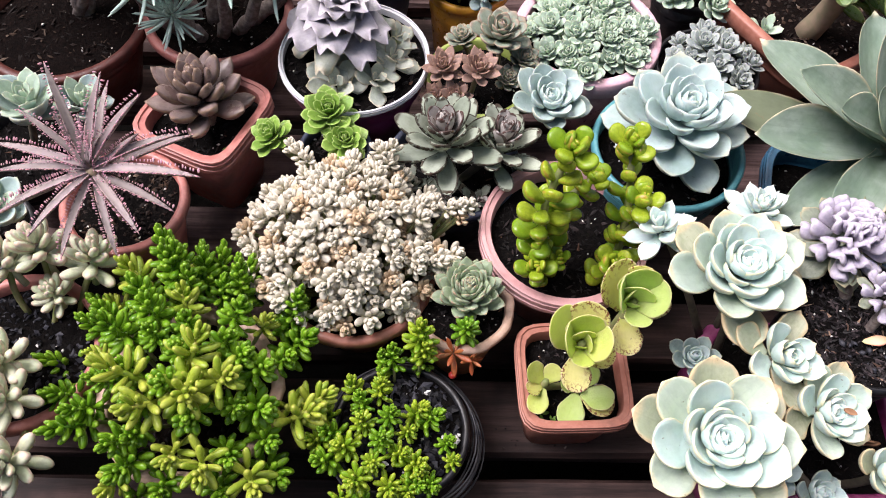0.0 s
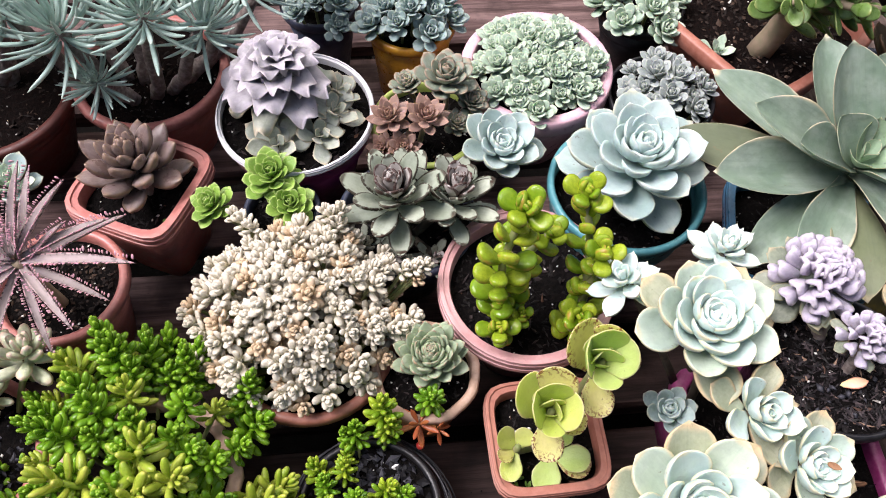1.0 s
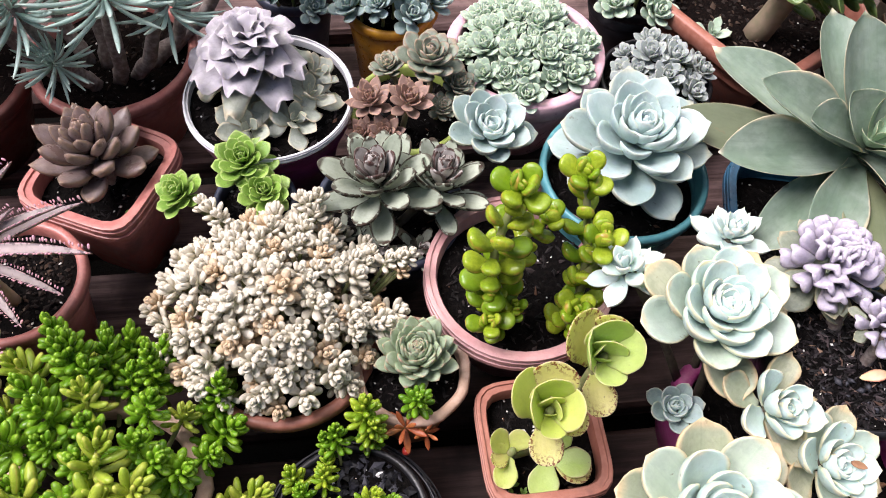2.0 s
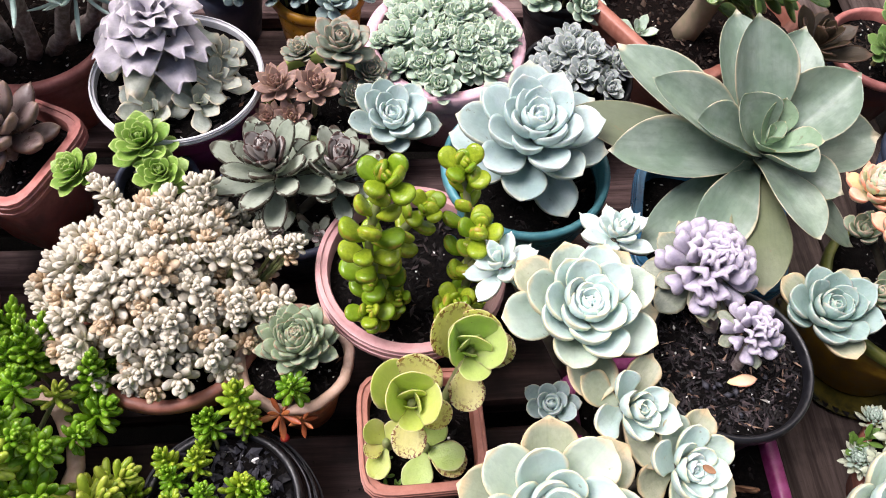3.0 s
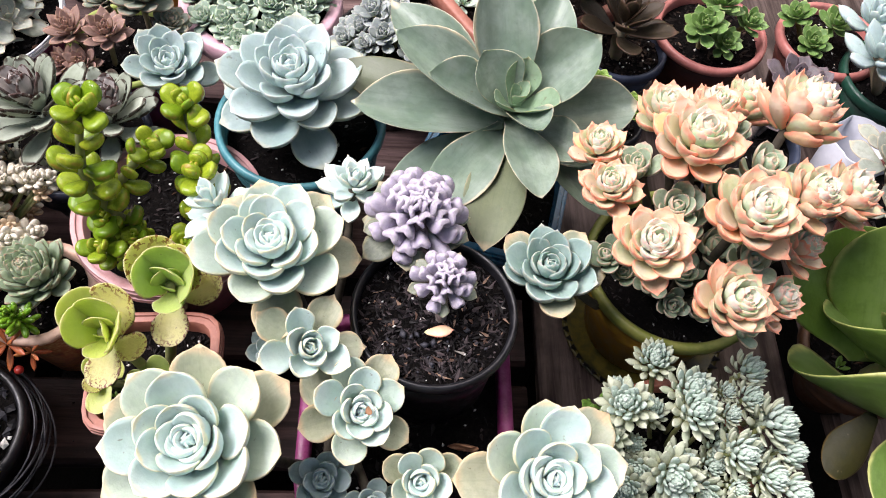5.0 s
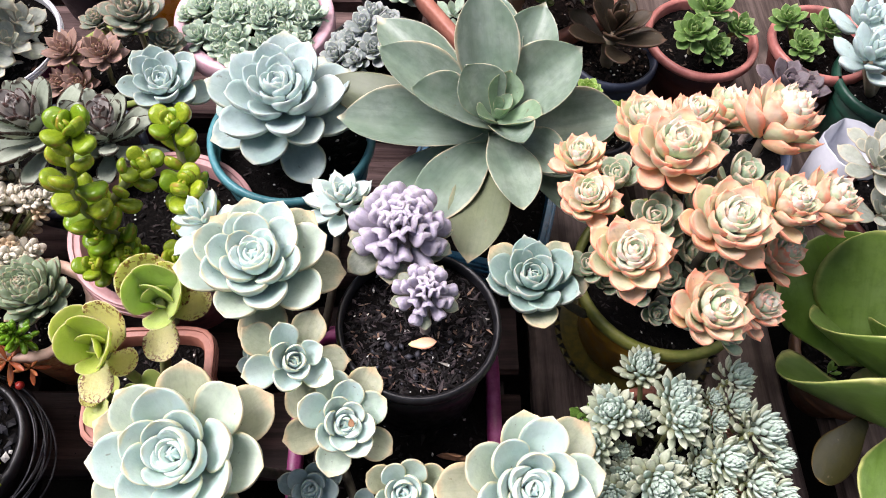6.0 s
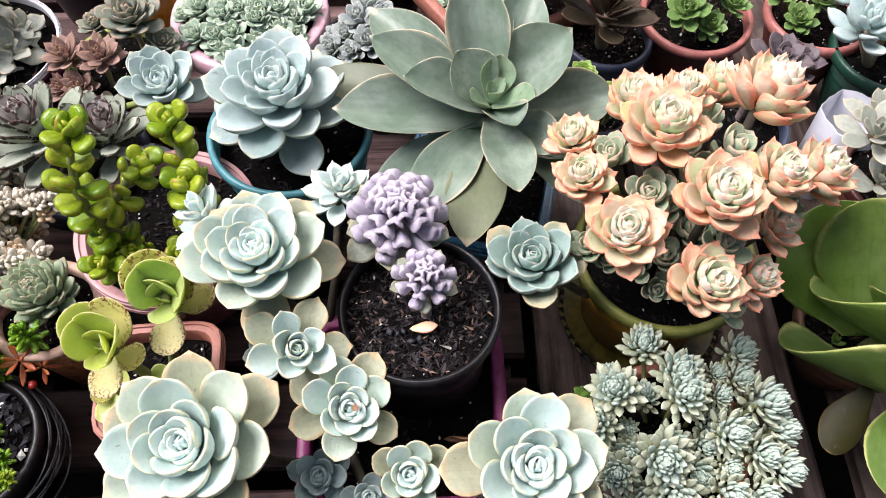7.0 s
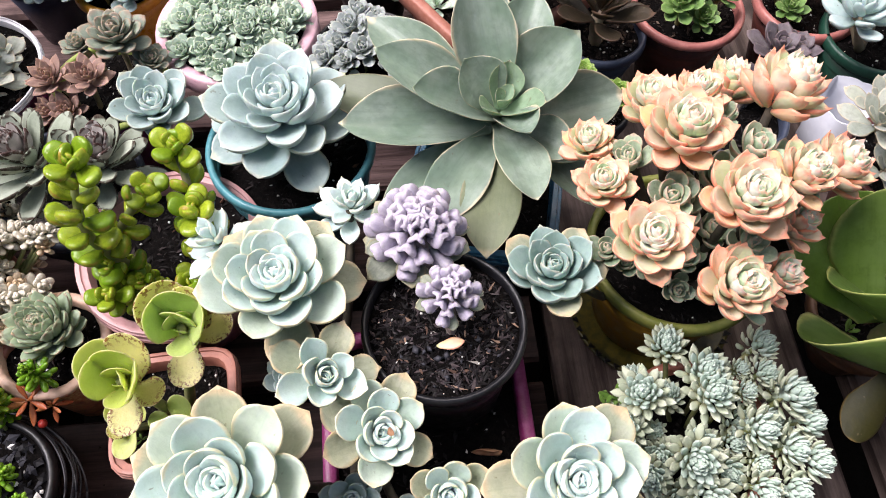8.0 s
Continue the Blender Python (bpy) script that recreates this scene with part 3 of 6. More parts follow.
pot("round_pot", (0.065, 0.605), 0.061, 0.120, M_MAGENTA, "magenta pot with a lime green rim", pot_mat("lime_rim", (0.30, 0.38, 0.08), (0.36, 0.42, 0.12)), lip=0.003, lip_h=0.006, seed=15)
pot("round_pot", (0.057, 0.770), 0.055, 0.114, M_YELLOW, "amber yellow glazed pot", lip=0.004, seed=16, taper=0.7)
pot("round_pot", (0.335, 0.632), 0.062, 0.115, M_BLACK, "thin dark plastic nursery pot", lip=0.002, seed=17)
pot("square_pot", (0.480, 0.735), 0.105, 0.130, M_TERRA, "large rounded square terracotta trough", power=6, turn=32, lip=0.009, lip_h=0.02, seed=18, deep=0.025, soil=M_SOILBROWN, grit=(M_GRIT, 700, 0.0035, 1.3))
pot("square_pot", (0.437, 0.442), 0.074, 0.118, M_BLUE, "rounded square blue plastic pot", power=5, turn=-14, lip=0.006, lip_h=0.016, double=True, seed=19, deep=0.03)
pot("planter_box", (0.362, 0.225), 0.088, 0.098, M_MAGENTA, "square magenta plastic planter", power=8, cx=1.01, lip=0.008, lip_h=0.018, seed=20, deep=0.012, taper=0.9)
pot("round_pot", (0.379, 0.267), 0.063, 0.202, M_BLACK, "black nursery pot with bark soil", lip=0.003, lip_h=0.010, seed=21, base_z=0.091, deep=0.010, grit=(M_HUSK, 1900, 0.0020, 3.2), taper=0.78, rim_w=0.002)
pot("round_pot", (0.600, 0.351), 0.082, 0.133, M_SHADEAMBER, "amber pot with an olive painted rim", M_OLIVE, lip=0.004, lip_h=0.012, seed=22, base_z=0.012, deep=0.014, taper=0.66)
pot("round_pot", (0.590, 0.195), 0.068, 0.085, M_TERRA, "low terracotta pot under grey rosettes", lip=0.005, seed=23)
pot("round_pot", (0.780, 0.288), 0.058, 0.090, pot_mat("tan_clay", (0.10, 0.045, 0.022), (0.15, 0.07, 0.035)), "tan clay pot beside the bench gap", lip=0.004, seed=24, taper=0.42)
pot("round_pot", (0.462, 0.110), 0.055, 0.110, M_BLACK, "black nursery pot under a pale rosette", lip=0.003, seed=25)
pot("round_pot", (0.698, 0.670), 0.064, 0.114, M_SHADECLAY, "reddish brown plastic nursery pot", M_TERRA_PINK, lip=0.004, lip_h=0.010, seed=26, grit=(M_GRIT, 300, 0.0025))
pot("round_pot", (0.595, 0.650), 0.052, 0.105, M_NAVY, "dark slate pot with pale grit", lip=0.003, seed=27, grit=(M_GRIT, 420, 0.003, 1.2))
pot("round_pot", (0.838, 0.668), 0.060, 0.112, M_SHADECLAY, "reddish brown plastic nursery pot", M_TERRA_PINK, lip=0.004, seed=28, soil=M_SOILBROWN)
pot("round_pot", (0.706, 0.515), 0.058, 0.112, M_NAVY, "slate-blue plastic nursery pot", lip=0.003, seed=29)
pot("round_pot", (0.900, 0.610), 0.062, 0.112, M_GREENPOT, "dark green plastic pot", lip=0.004, seed=30)
pot("round_pot", (-0.242, 0.700), 0.088, 0.120, M_TERRA_PINK, "wide reddish bowl pot with brown soil", lip=0.007, taper=0.55, seed=31, soil=M_SOILBROWN, grit=(M_GRIT, 250, 0.0025), deep=0.012)
pot("round_pot", (-0.420, 0.680), 0.098, 0.118, M_SHADECLAY, "wide clay pot, its brown darkened for shade, with brown soil", lip=0.008, taper=0.55, seed=32, soil=M_SOILBROWN, grit=(M_GRIT, 250, 0.0025), deep=0.012)
pot("round_pot", (-0.052, 0.815), 0.050, 0.110, M_NAVY, "dark slate nursery pot", lip=0.003, seed=33)
pot("round_pot", (0.345, 0.785), 0.055, 0.110, M_BLACK, "plain black nursery pot of plastic", lip=0.003, seed=34)
pot("round_pot", (-0.420, 0.500), 0.064, 0.105, M_BLACK, "black nursery pot half hidden by foliage", lip=0.003, seed=35)
pot("round_pot", (-0.440, 0.395), 0.055, 0.105, M_BLACK, "black nursery pot at the bench edge", lip=0.003, seed=36)
pot("round_pot", (0.570, 0.545), 0.036, 0.100, M_BLACK, "small black nursery pot between larger ones", lip=0.002, seed=38)
pot("round_pot", (0.860, 0.440), 0.060, 0.110, M_SHADECLAY, "brown plastic nursery pot", lip=0.004, seed=37)


bark_pot = [ob for ob in bpy.data.objects if ob.parent is None and ob.name.startswith("round_pot") and abs(ob.location.z - 0.091) < 1e-4][0]
M_PEBBLE = chip_mat("mixed_pebbles", [(0.0, (0.012, 0.012, 0.016)), (0.4, (0.05, 0.05, 0.06)), (0.62, (0.22, 0.11, 0.08)), (0.82, (0.30, 0.22, 0.16)), (0.92, (0.55, 0.52, 0.48))], 0.5)
rng = random.Random(8)
for k in range(26):
    t, d = radians(rng.uniform(205, 330)), rng.uniform(0.022, 0.052)
    v, f = chips(0.0001, 1, 2, 1, rng.uniform(0.0022, 0.0050), 300 + k, 1.2)
    part("pebble", mesh_of("pebble", v, f, M_PEBBLE), bark_pot, pose(d * math.cos(t), d * math.sin(t), 0.1030, 0, 0, 40 * k))


# ---- plants ----
def stem(parent, pts, radii, material=M_STEM, name="stem", sides=8, seed=1, wobble=0.08):
    o = parent.matrix_basis.translation
    v, f, u = tube([Vector(p) - o for p in pts], radii, sides, wobble, seed)
    part(name, mesh_of(name, v, f, material, u), parent)


def radii(a, b, n=6):
    return [a + (b - a) * i / (n - 1) for i in range(n)]


MINT = leaf_mat("mint_skin", (0.44, 0.59, 0.545), (0.56, 0.69, 0.645), (0.76, 0.72, 0.50), (0.99, 1.09), bloom=0.4, rough=0.42, wear=0.45)
MINT_OLD = leaf_mat("old_mint_skin", (0.42, 0.53, 0.45), (0.52, 0.60, 0.47), (0.70, 0.60, 0.38), (0.97, 1.10), bloom=0.25, rough=0.42, wear=0.7)
MINT_NEW = leaf_mat("young_mint_skin", (0.52, 0.67, 0.635), (0.61, 0.74, 0.70), (0.80, 0.78, 0.64), (1.0, 1.12), bloom=0.45, rough=0.42, wear=0.35)
BLUE = leaf_mat("blue_grey_skin", (0.41, 0.54, 0.52), (0.51, 0.63, 0.60), (0.60, 0.64, 0.58), (1.02, 1.12), bloom=0.4, rough=0.42, wear=0.6)
BLUE_OLD = leaf_mat("old_blue_grey_skin", (0.31, 0.42, 0.40), (0.40, 0.50, 0.47), (0.54, 0.54, 0.42), (0.98, 1.1), bloom=0.3, rough=0.42, wear=0.8)
ECH = dict(W=0.66, T=0.27, peak=0.68, base=0.32, tip=0.42, cup=0.50, bend=0.32, mucro=0.055, nu=14, nv=18, flat=0.35, fat=0.7)
ECH_IN = dict(W=0.66, T=0.30, peak=0.62, base=0.40, tip=0.52, cup=0.48, bend=0.20, mucro=0.06, nu=12, nv=16, flat=0.35, fat=0.7)
ECH_LONG = dict(W=0.50, T=0.12, peak=0.68, base=0.36, tip=0.62, cup=0.30, bend=0.10, mucro=0.05, nu=9, nv=10)
MINT_TAN = leaf_mat("aged_mint_skin", (0.34, 0.39, 0.27), (0.46, 0.46, 0.32), (0.62, 0.47, 0.28), (0.86, 1.1), base_col=(0.38, 0.46, 0.34), bloom=0.15, rough=0.45)
MINT_KINDS = [(0.10, "mint_tan", MINT_TAN, ECH), (0.28, "mint_old", MINT_OLD, ECH), (0.7, "mint", MINT, ECH), (1, "mint_in", MINT_NEW, ECH_IN)]
SPOON = dict(ECH, W=0.64, base=0.34, peak=0.66, tip=0.52, mucro=0.045)
YOUNG_KINDS = [(1, "young_mint", MINT_NEW, dict(ECH_IN, W=0.52, cup=0.5, tip=0.68))]
POINT_KINDS = [(0.2, "mint_tan_point", MINT_TAN, dict(ECH, W=0.66, tip=0.64)), (1, "mint_point", MINT, dict(ECH, W=0.66, tip=0.62, cup=0.7))]
TEALR = leaf_mat("blue_green_skin", (0.24, 0.37, 0.33), (0.32, 0.45, 0.40), (0.50, 0.50, 0.42), (1.02, 1.12), bloom=0.3, rough=0.4, wear=0.6)
TEALR_KINDS = [(0.14, "teal_tan", MINT_TAN, ECH), (1, "tealr", TEALR, dict(ECH, W=0.66, tip=0.64))]
BLUE_KINDS = [(0.3, "blue_old", BLUE_OLD, SPOON), (0.7, "blue", BLUE, SPOON), (1, "blue_in", BLUE, ECH_IN)]


def echeveria(base, heads, kinds, label, stem_mat=M_STEMDARK, name="echeveria", e=(12, 72), height=0.32, power=1.0, inner=0.50, grow=1.0, fewer=1.0):
    """heads: (at, R, n, lean, turn)."""
    ob = thing(name, base, label, "succulent", "potted succulents")
    for i, (at, R, n, lean, turn) in enumerate(heads):
        R, n = R * grow, int(n * fewer)
        low = Vector(at) - Vector((0, 0, R * height * 0.9))
        a = Vector(base) + (Vector(at) - Vector(base)) * 0.12
        a.z = base[2] - 0.004
        stem(ob, curve_pts(a, low + Vector((0, 0, R * 0.3)), (0.003, -0.004, 0)), radii(0.0042, 0.0034), stem_mat, seed=i)
        rosette(ob, low, R, kinds, n=n, lean=lean, turn=turn, seed=i + int(1000 * at[0]), e=e, height=height, power=power, inner=inner, bud=0.8)
    return ob


echeveria((0.292, 0.275, 0.09), [((0.262, 0.298, 0.247), 0.056, 32, (0, -0.18), 0)], MINT_KINDS, "pale mint echeveria with cream leaf edges", e=(-14, 66), height=0.50, power=0.72, inner=0.28, grow=1.15, fewer=1.12)
echeveria((0.290, 0.292, 0.09), [((0.215, 0.343, 0.224), 0.034, 16, (-0.35, 0.05), 40), ((0.312, 0.379, 0.200), 0.034, 22, (0.1, 0.1), 80)], YOUNG_KINDS, "slim pale mint echeveria offsets with pointed leaves", M_STEMDARK, e=(-14, 70), inner=0.4, height=0.5, grow=1.12)
echeveria((0.298, 0.215, 0.09), [((0.287, 0.230, 0.222), 0.041, 16, (0.25, -0.30), 10)], POINT_KINDS, "pale mint echeveria with pointed leaves, cream edged", e=(-6, 66), height=0.36, inner=0.28, power=0.8, grow=1.15, fewer=1.12)
echeveria((0.305, 0.205, 0.09), [((0.324, 0.192, 0.202), 0.041, 20, (0.2, -0.30), 60)], MINT_KINDS, "pale mint echeveria rosette with a dry petal caught in it", e=(0, 66), height=0.34, inner=0.30, power=0.8, grow=1.15, fewer=1.12)
echeveria((0.290, 0.183, 0.09), [((0.226, 0.163, 0.228), 0.063, 28, (-0.05, -0.22), 30)], MINT_KINDS, "large pale mint echeveria rosette with cream edges", e=(-6, 66), height=0.38, inner=0.28, power=0.75, grow=1.15, fewer=1.12)
echeveria((0.375, 0.160, 0.09), [((0.370, 0.148, 0.187), 0.032, 16, (0.0, -0.30), 20)], MINT_KINDS, "small pale mint echeveria with upright leaves", e=(18, 70), inner=0.36, grow=1.15, fewer=1.12)
echeveria((0.462, 0.112, 0.10), [((0.451, 0.143, 0.222), 0.056, 25, (0.05, -0.25), 50)], MINT_KINDS, "pale mint echeveria rosette with pinkish edges", e=(-4, 66), height=0.36, inner=0.28, power=0.78, grow=1.15, fewer=1.12)
echeveria((0.294, 0.245, 0.09), [((0.256, 0.263, 0.13), 0.030, 16, (-0.2, -0.2), 0), ((0.300, 0.160, 0.135), 0.032, 16, (0.0, -0.25), 30), ((0.336, 0.141, 0.135), 0.028, 16, (0.1, -0.2), 30)], BLUE_KINDS, "small blue-grey echeveria offsets low in the planter")
echeveria((0.257, 0.484, 0.125), [((0.255, 0.485, 0.214), 0.067, 34, (0, -0.12), 15)], BLUE_KINDS, "large powder-blue echeveria with broad rounded leaves", e=(-26, 66), height=0.56, power=0.75, inner=0.28, grow=1.15, fewer=1.12)
echeveria((0.110, 0.575, 0.105), [((0.132, 0.530, 0.170), 0.043, 24, (0.1, -0.2), 0)], BLUE_KINDS, "small powder-blue echeveria leaning over its pot", e=(-4, 68), inner=0.30, power=0.8, grow=1.15, fewer=1.12)
echeveria((0.535, 0.318, 0.12), [((0.470, 0.306, 0.198), 0.043, 26, (-0.1, -0.1), 0)], TEALR_KINDS, "blue-green echeveria hanging over its pot's edge", e=(0, 70), inner=0.34, power=0.8, grow=1.15, fewer=1.12)

PEACH = leaf_mat("peach_skin", (0.55, 0.62, 0.36), (0.82, 0.62, 0.47), (0.88, 0.34, 0.22), (0.88, 1.10), base_col=(0.38, 0.56, 0.22), bloom=0.3, rough=0.42, wear=0.25)
PEACH_IN = leaf_mat("young_peach_skin", (0.42, 0.58, 0.33), (0.80, 0.77, 0.69), (0.92, 0.50, 0.38), (0.97, 1.14), base_col=(0.34, 0.54, 0.25), bloom=0.45, rough=0.42, wear=0.2)
PEACH_OLD = leaf_mat("old_peach_skin", (0.76, 0.60, 0.28), (0.88, 0.56, 0.40), (0.92, 0.34, 0.22), (0.86, 1.12), base_col=(0.56, 0.62, 0.28), bloom=0.2, rough=0.42, wear=0.3)
PCH = dict(ECH, W=0.62, T=0.30, peak=0.68, base=0.34, tip=0.48, mucro=0.10, bend=0.26, cup=0.45)
PEACH_KINDS = [(0.12, "peach_old", PEACH_OLD, PCH), (0.55, "peach", PEACH, PCH), (1, "peach_in", PEACH_IN, dict(PCH, W=0.56))]
echeveria((0.594, 0.335, 0.122), [
    ((0.525, 0.286, 0.283), 0.0325, 34, (-0.1, -0.25), 0), ((0.581, 0.293, 0.314), 0.0345, 36, (0.05, -0.2), 30), ((0.573, 0.251, 0.272), 0.0310, 34, (0.2, -0.3), 60),
    ((0.553, 0.347, 0.318), 0.0350, 36, (0.0, -0.1), 90), ((0.502, 0.335, 0.276), 0.0255, 30, (-0.1, -0.15), 10), ((0.502, 0.377, 0.264), 0.0245, 28, (-0.1, 0.05), 0),
    ((0.628, 0.372, 0.318), 0.0350, 34, (0.45, 0.25), 0), ((0.622, 0.420, 0.268), 0.0275, 28, (0.15, 0.35), 45), ((0.622, 0.307, 0.312), 0.0265, 30, (0.3, -0.1), 0),
    ((0.666, 0.329, 0.284), 0.0285, 30, (0.55, -0.05), 20), ((0.622, 0.272, 0.232), 0.0250, 28, (0.45, -0.2), 0), ((0.639, 0.302, 0.252), 0.0225, 24, (0.5, -0.1), 0), ((0.550, 0.390, 0.290), 0.0300, 30, (-0.1, 0.1), 0), ((0.582, 0.395, 0.290), 0.0260, 28, (0.05, 0.15), 0),
    ], PEACH_KINDS, "many-headed echeveria flushed peach and orange", M_STEMDARK, e=(0, 64), height=0.62, power=0.62, inner=0.46, grow=1.16, fewer=1.0)
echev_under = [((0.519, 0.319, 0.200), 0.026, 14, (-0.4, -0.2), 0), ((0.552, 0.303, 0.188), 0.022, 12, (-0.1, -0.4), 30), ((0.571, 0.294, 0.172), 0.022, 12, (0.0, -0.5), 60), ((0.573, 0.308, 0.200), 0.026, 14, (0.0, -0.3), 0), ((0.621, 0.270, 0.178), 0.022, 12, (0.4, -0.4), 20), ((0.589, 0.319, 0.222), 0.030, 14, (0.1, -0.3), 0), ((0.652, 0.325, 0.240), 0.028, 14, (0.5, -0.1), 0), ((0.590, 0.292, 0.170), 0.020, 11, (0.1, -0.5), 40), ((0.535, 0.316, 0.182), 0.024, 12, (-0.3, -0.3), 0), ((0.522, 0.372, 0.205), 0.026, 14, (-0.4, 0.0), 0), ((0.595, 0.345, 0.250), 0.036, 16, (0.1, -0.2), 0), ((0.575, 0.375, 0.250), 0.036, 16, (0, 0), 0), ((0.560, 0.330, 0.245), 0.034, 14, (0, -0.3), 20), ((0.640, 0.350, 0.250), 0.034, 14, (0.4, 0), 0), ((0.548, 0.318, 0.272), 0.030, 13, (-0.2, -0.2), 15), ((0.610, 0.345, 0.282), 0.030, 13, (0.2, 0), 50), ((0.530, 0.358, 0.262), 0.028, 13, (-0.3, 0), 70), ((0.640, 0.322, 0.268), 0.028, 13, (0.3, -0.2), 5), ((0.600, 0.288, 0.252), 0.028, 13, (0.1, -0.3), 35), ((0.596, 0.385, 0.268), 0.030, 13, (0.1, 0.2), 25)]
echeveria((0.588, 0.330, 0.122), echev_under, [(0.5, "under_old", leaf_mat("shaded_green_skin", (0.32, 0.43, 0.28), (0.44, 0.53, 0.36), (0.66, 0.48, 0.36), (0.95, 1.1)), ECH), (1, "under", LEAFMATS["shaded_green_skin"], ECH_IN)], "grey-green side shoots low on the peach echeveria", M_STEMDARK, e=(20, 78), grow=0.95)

BROWN = leaf_mat("brown_purple_skin", (0.16, 0.11, 0.10), (0.25, 0.175, 0.155), (0.30, 0.20, 0.14), (0.9, 1.1), bloom=0.25, rough=0.3)
FAT = dict(W=0.48, T=0.25, peak=0.60, base=0.38, tip=0.66, cup=0.10, bend=0.22, mucro=0.03, nu=8, nv=8)
BROWN_KINDS = [(1, "brown", BROWN, dict(FAT, W=0.44, T=0.29, tip=0.70, bend=0.16))]
plant = thing("graptopetalum", (-0.228, 0.535, 0.105), "brown-purple rosette with thick pointed leaves", "succulent", "potted succulents")
stem(plant, curve_pts((-0.228, 0.535, 0.105), (-0.232, 0.545, 0.15)), radii(0.008, 0.008))
rosette(plant, (-0.232, 0.545, 0.125), 0.066, BROWN_KINDS, n=34, e=(2, 80), lean=(0, -0.1), inner=0.42, height=0.66, power=0.75)

SEMP = leaf_mat("sempervivum_skin", (0.30, 0.385, 0.24), (0.38, 0.46, 0.31), (0.34, 0.21, 0.14), (1.0, 1.12), bloom=0.25, rough=0.45)
SEMPL = dict(W=0.46, T=0.24, peak=0.64, base=0.5, tip=0.64, cup=0.25, bend=0.42, mucro=0.04, nu=8, nv=8)
plant = thing("sempervivum", (0.048, 0.322, 0.102), "grey-green houseleek rosette with fine brown tips", "succulent", "potted succulents")
rosette(plant, (0.049, 0.327, 0.118), 0.042, [(1, "semp", SEMP, SEMPL)], n=84, e=(2, 82), lean=(0, -0.15), inner=0.40, height=0.62, power=0.8)

AGAVE = leaf_mat("agave_skin", (0.158, 0.230, 0.165), (0.225, 0.300, 0.220), (0.60, 0.52, 0.36), (1.05, 1.09), base_col=(0.12, 0.185, 0.11), bloom=0.32, rough=0.36, wear=1.3)
AGAVE_NEW = leaf_mat("young_agave_skin", (0.22, 0.33, 0.20), (0.28, 0.39, 0.25), (0.60, 0.52, 0.34), (1.05, 1.10), bloom=0.15, rough=0.4)
AGAVE_OLD = leaf_mat("old_agave_skin", (0.105, 0.13, 0.07), (0.145, 0.17, 0.09), (0.40, 0.34, 0.22), (1.05, 1.10), base_col=(0.08, 0.075, 0.025), bloom=0.05, rough=0.45)
AGL = dict(W=0.52, T=0.035, peak=0.60, base=0.34, tip=0.74, cup=0.60, bend=0.10, mucro=0.03, nu=20, nv=24, fold=0.19, wave=0.014, freq=7.0)
plant = thing("giant_echeveria", (0.437, 0.442, 0.088), "large grey-green echeveria with long pointed leaves", "succulent", "potted succulents")
stem(plant, curve_pts((0.437, 0.442, 0.088), (0.443, 0.446, 0.205)), radii(0.014, 0.012), M_STEMPALE)
crown = Vector((0.443, 0.444, 0.212))
AGW = leaf_mesh("agave", AGAVE, **AGL)
AGD = leaf_mesh("agave_down", AGAVE, **dict(AGL, cup=0.22, bend=-0.22, fold=0.15))
AGN = leaf_mesh("agave_in", AGAVE_NEW, **dict(AGL, cup=0.5, bend=0.22))
AGO = leaf_mesh("agave_old", AGAVE_OLD, **dict(AGL, cup=0.05, bend=-0.20, fold=0.15))
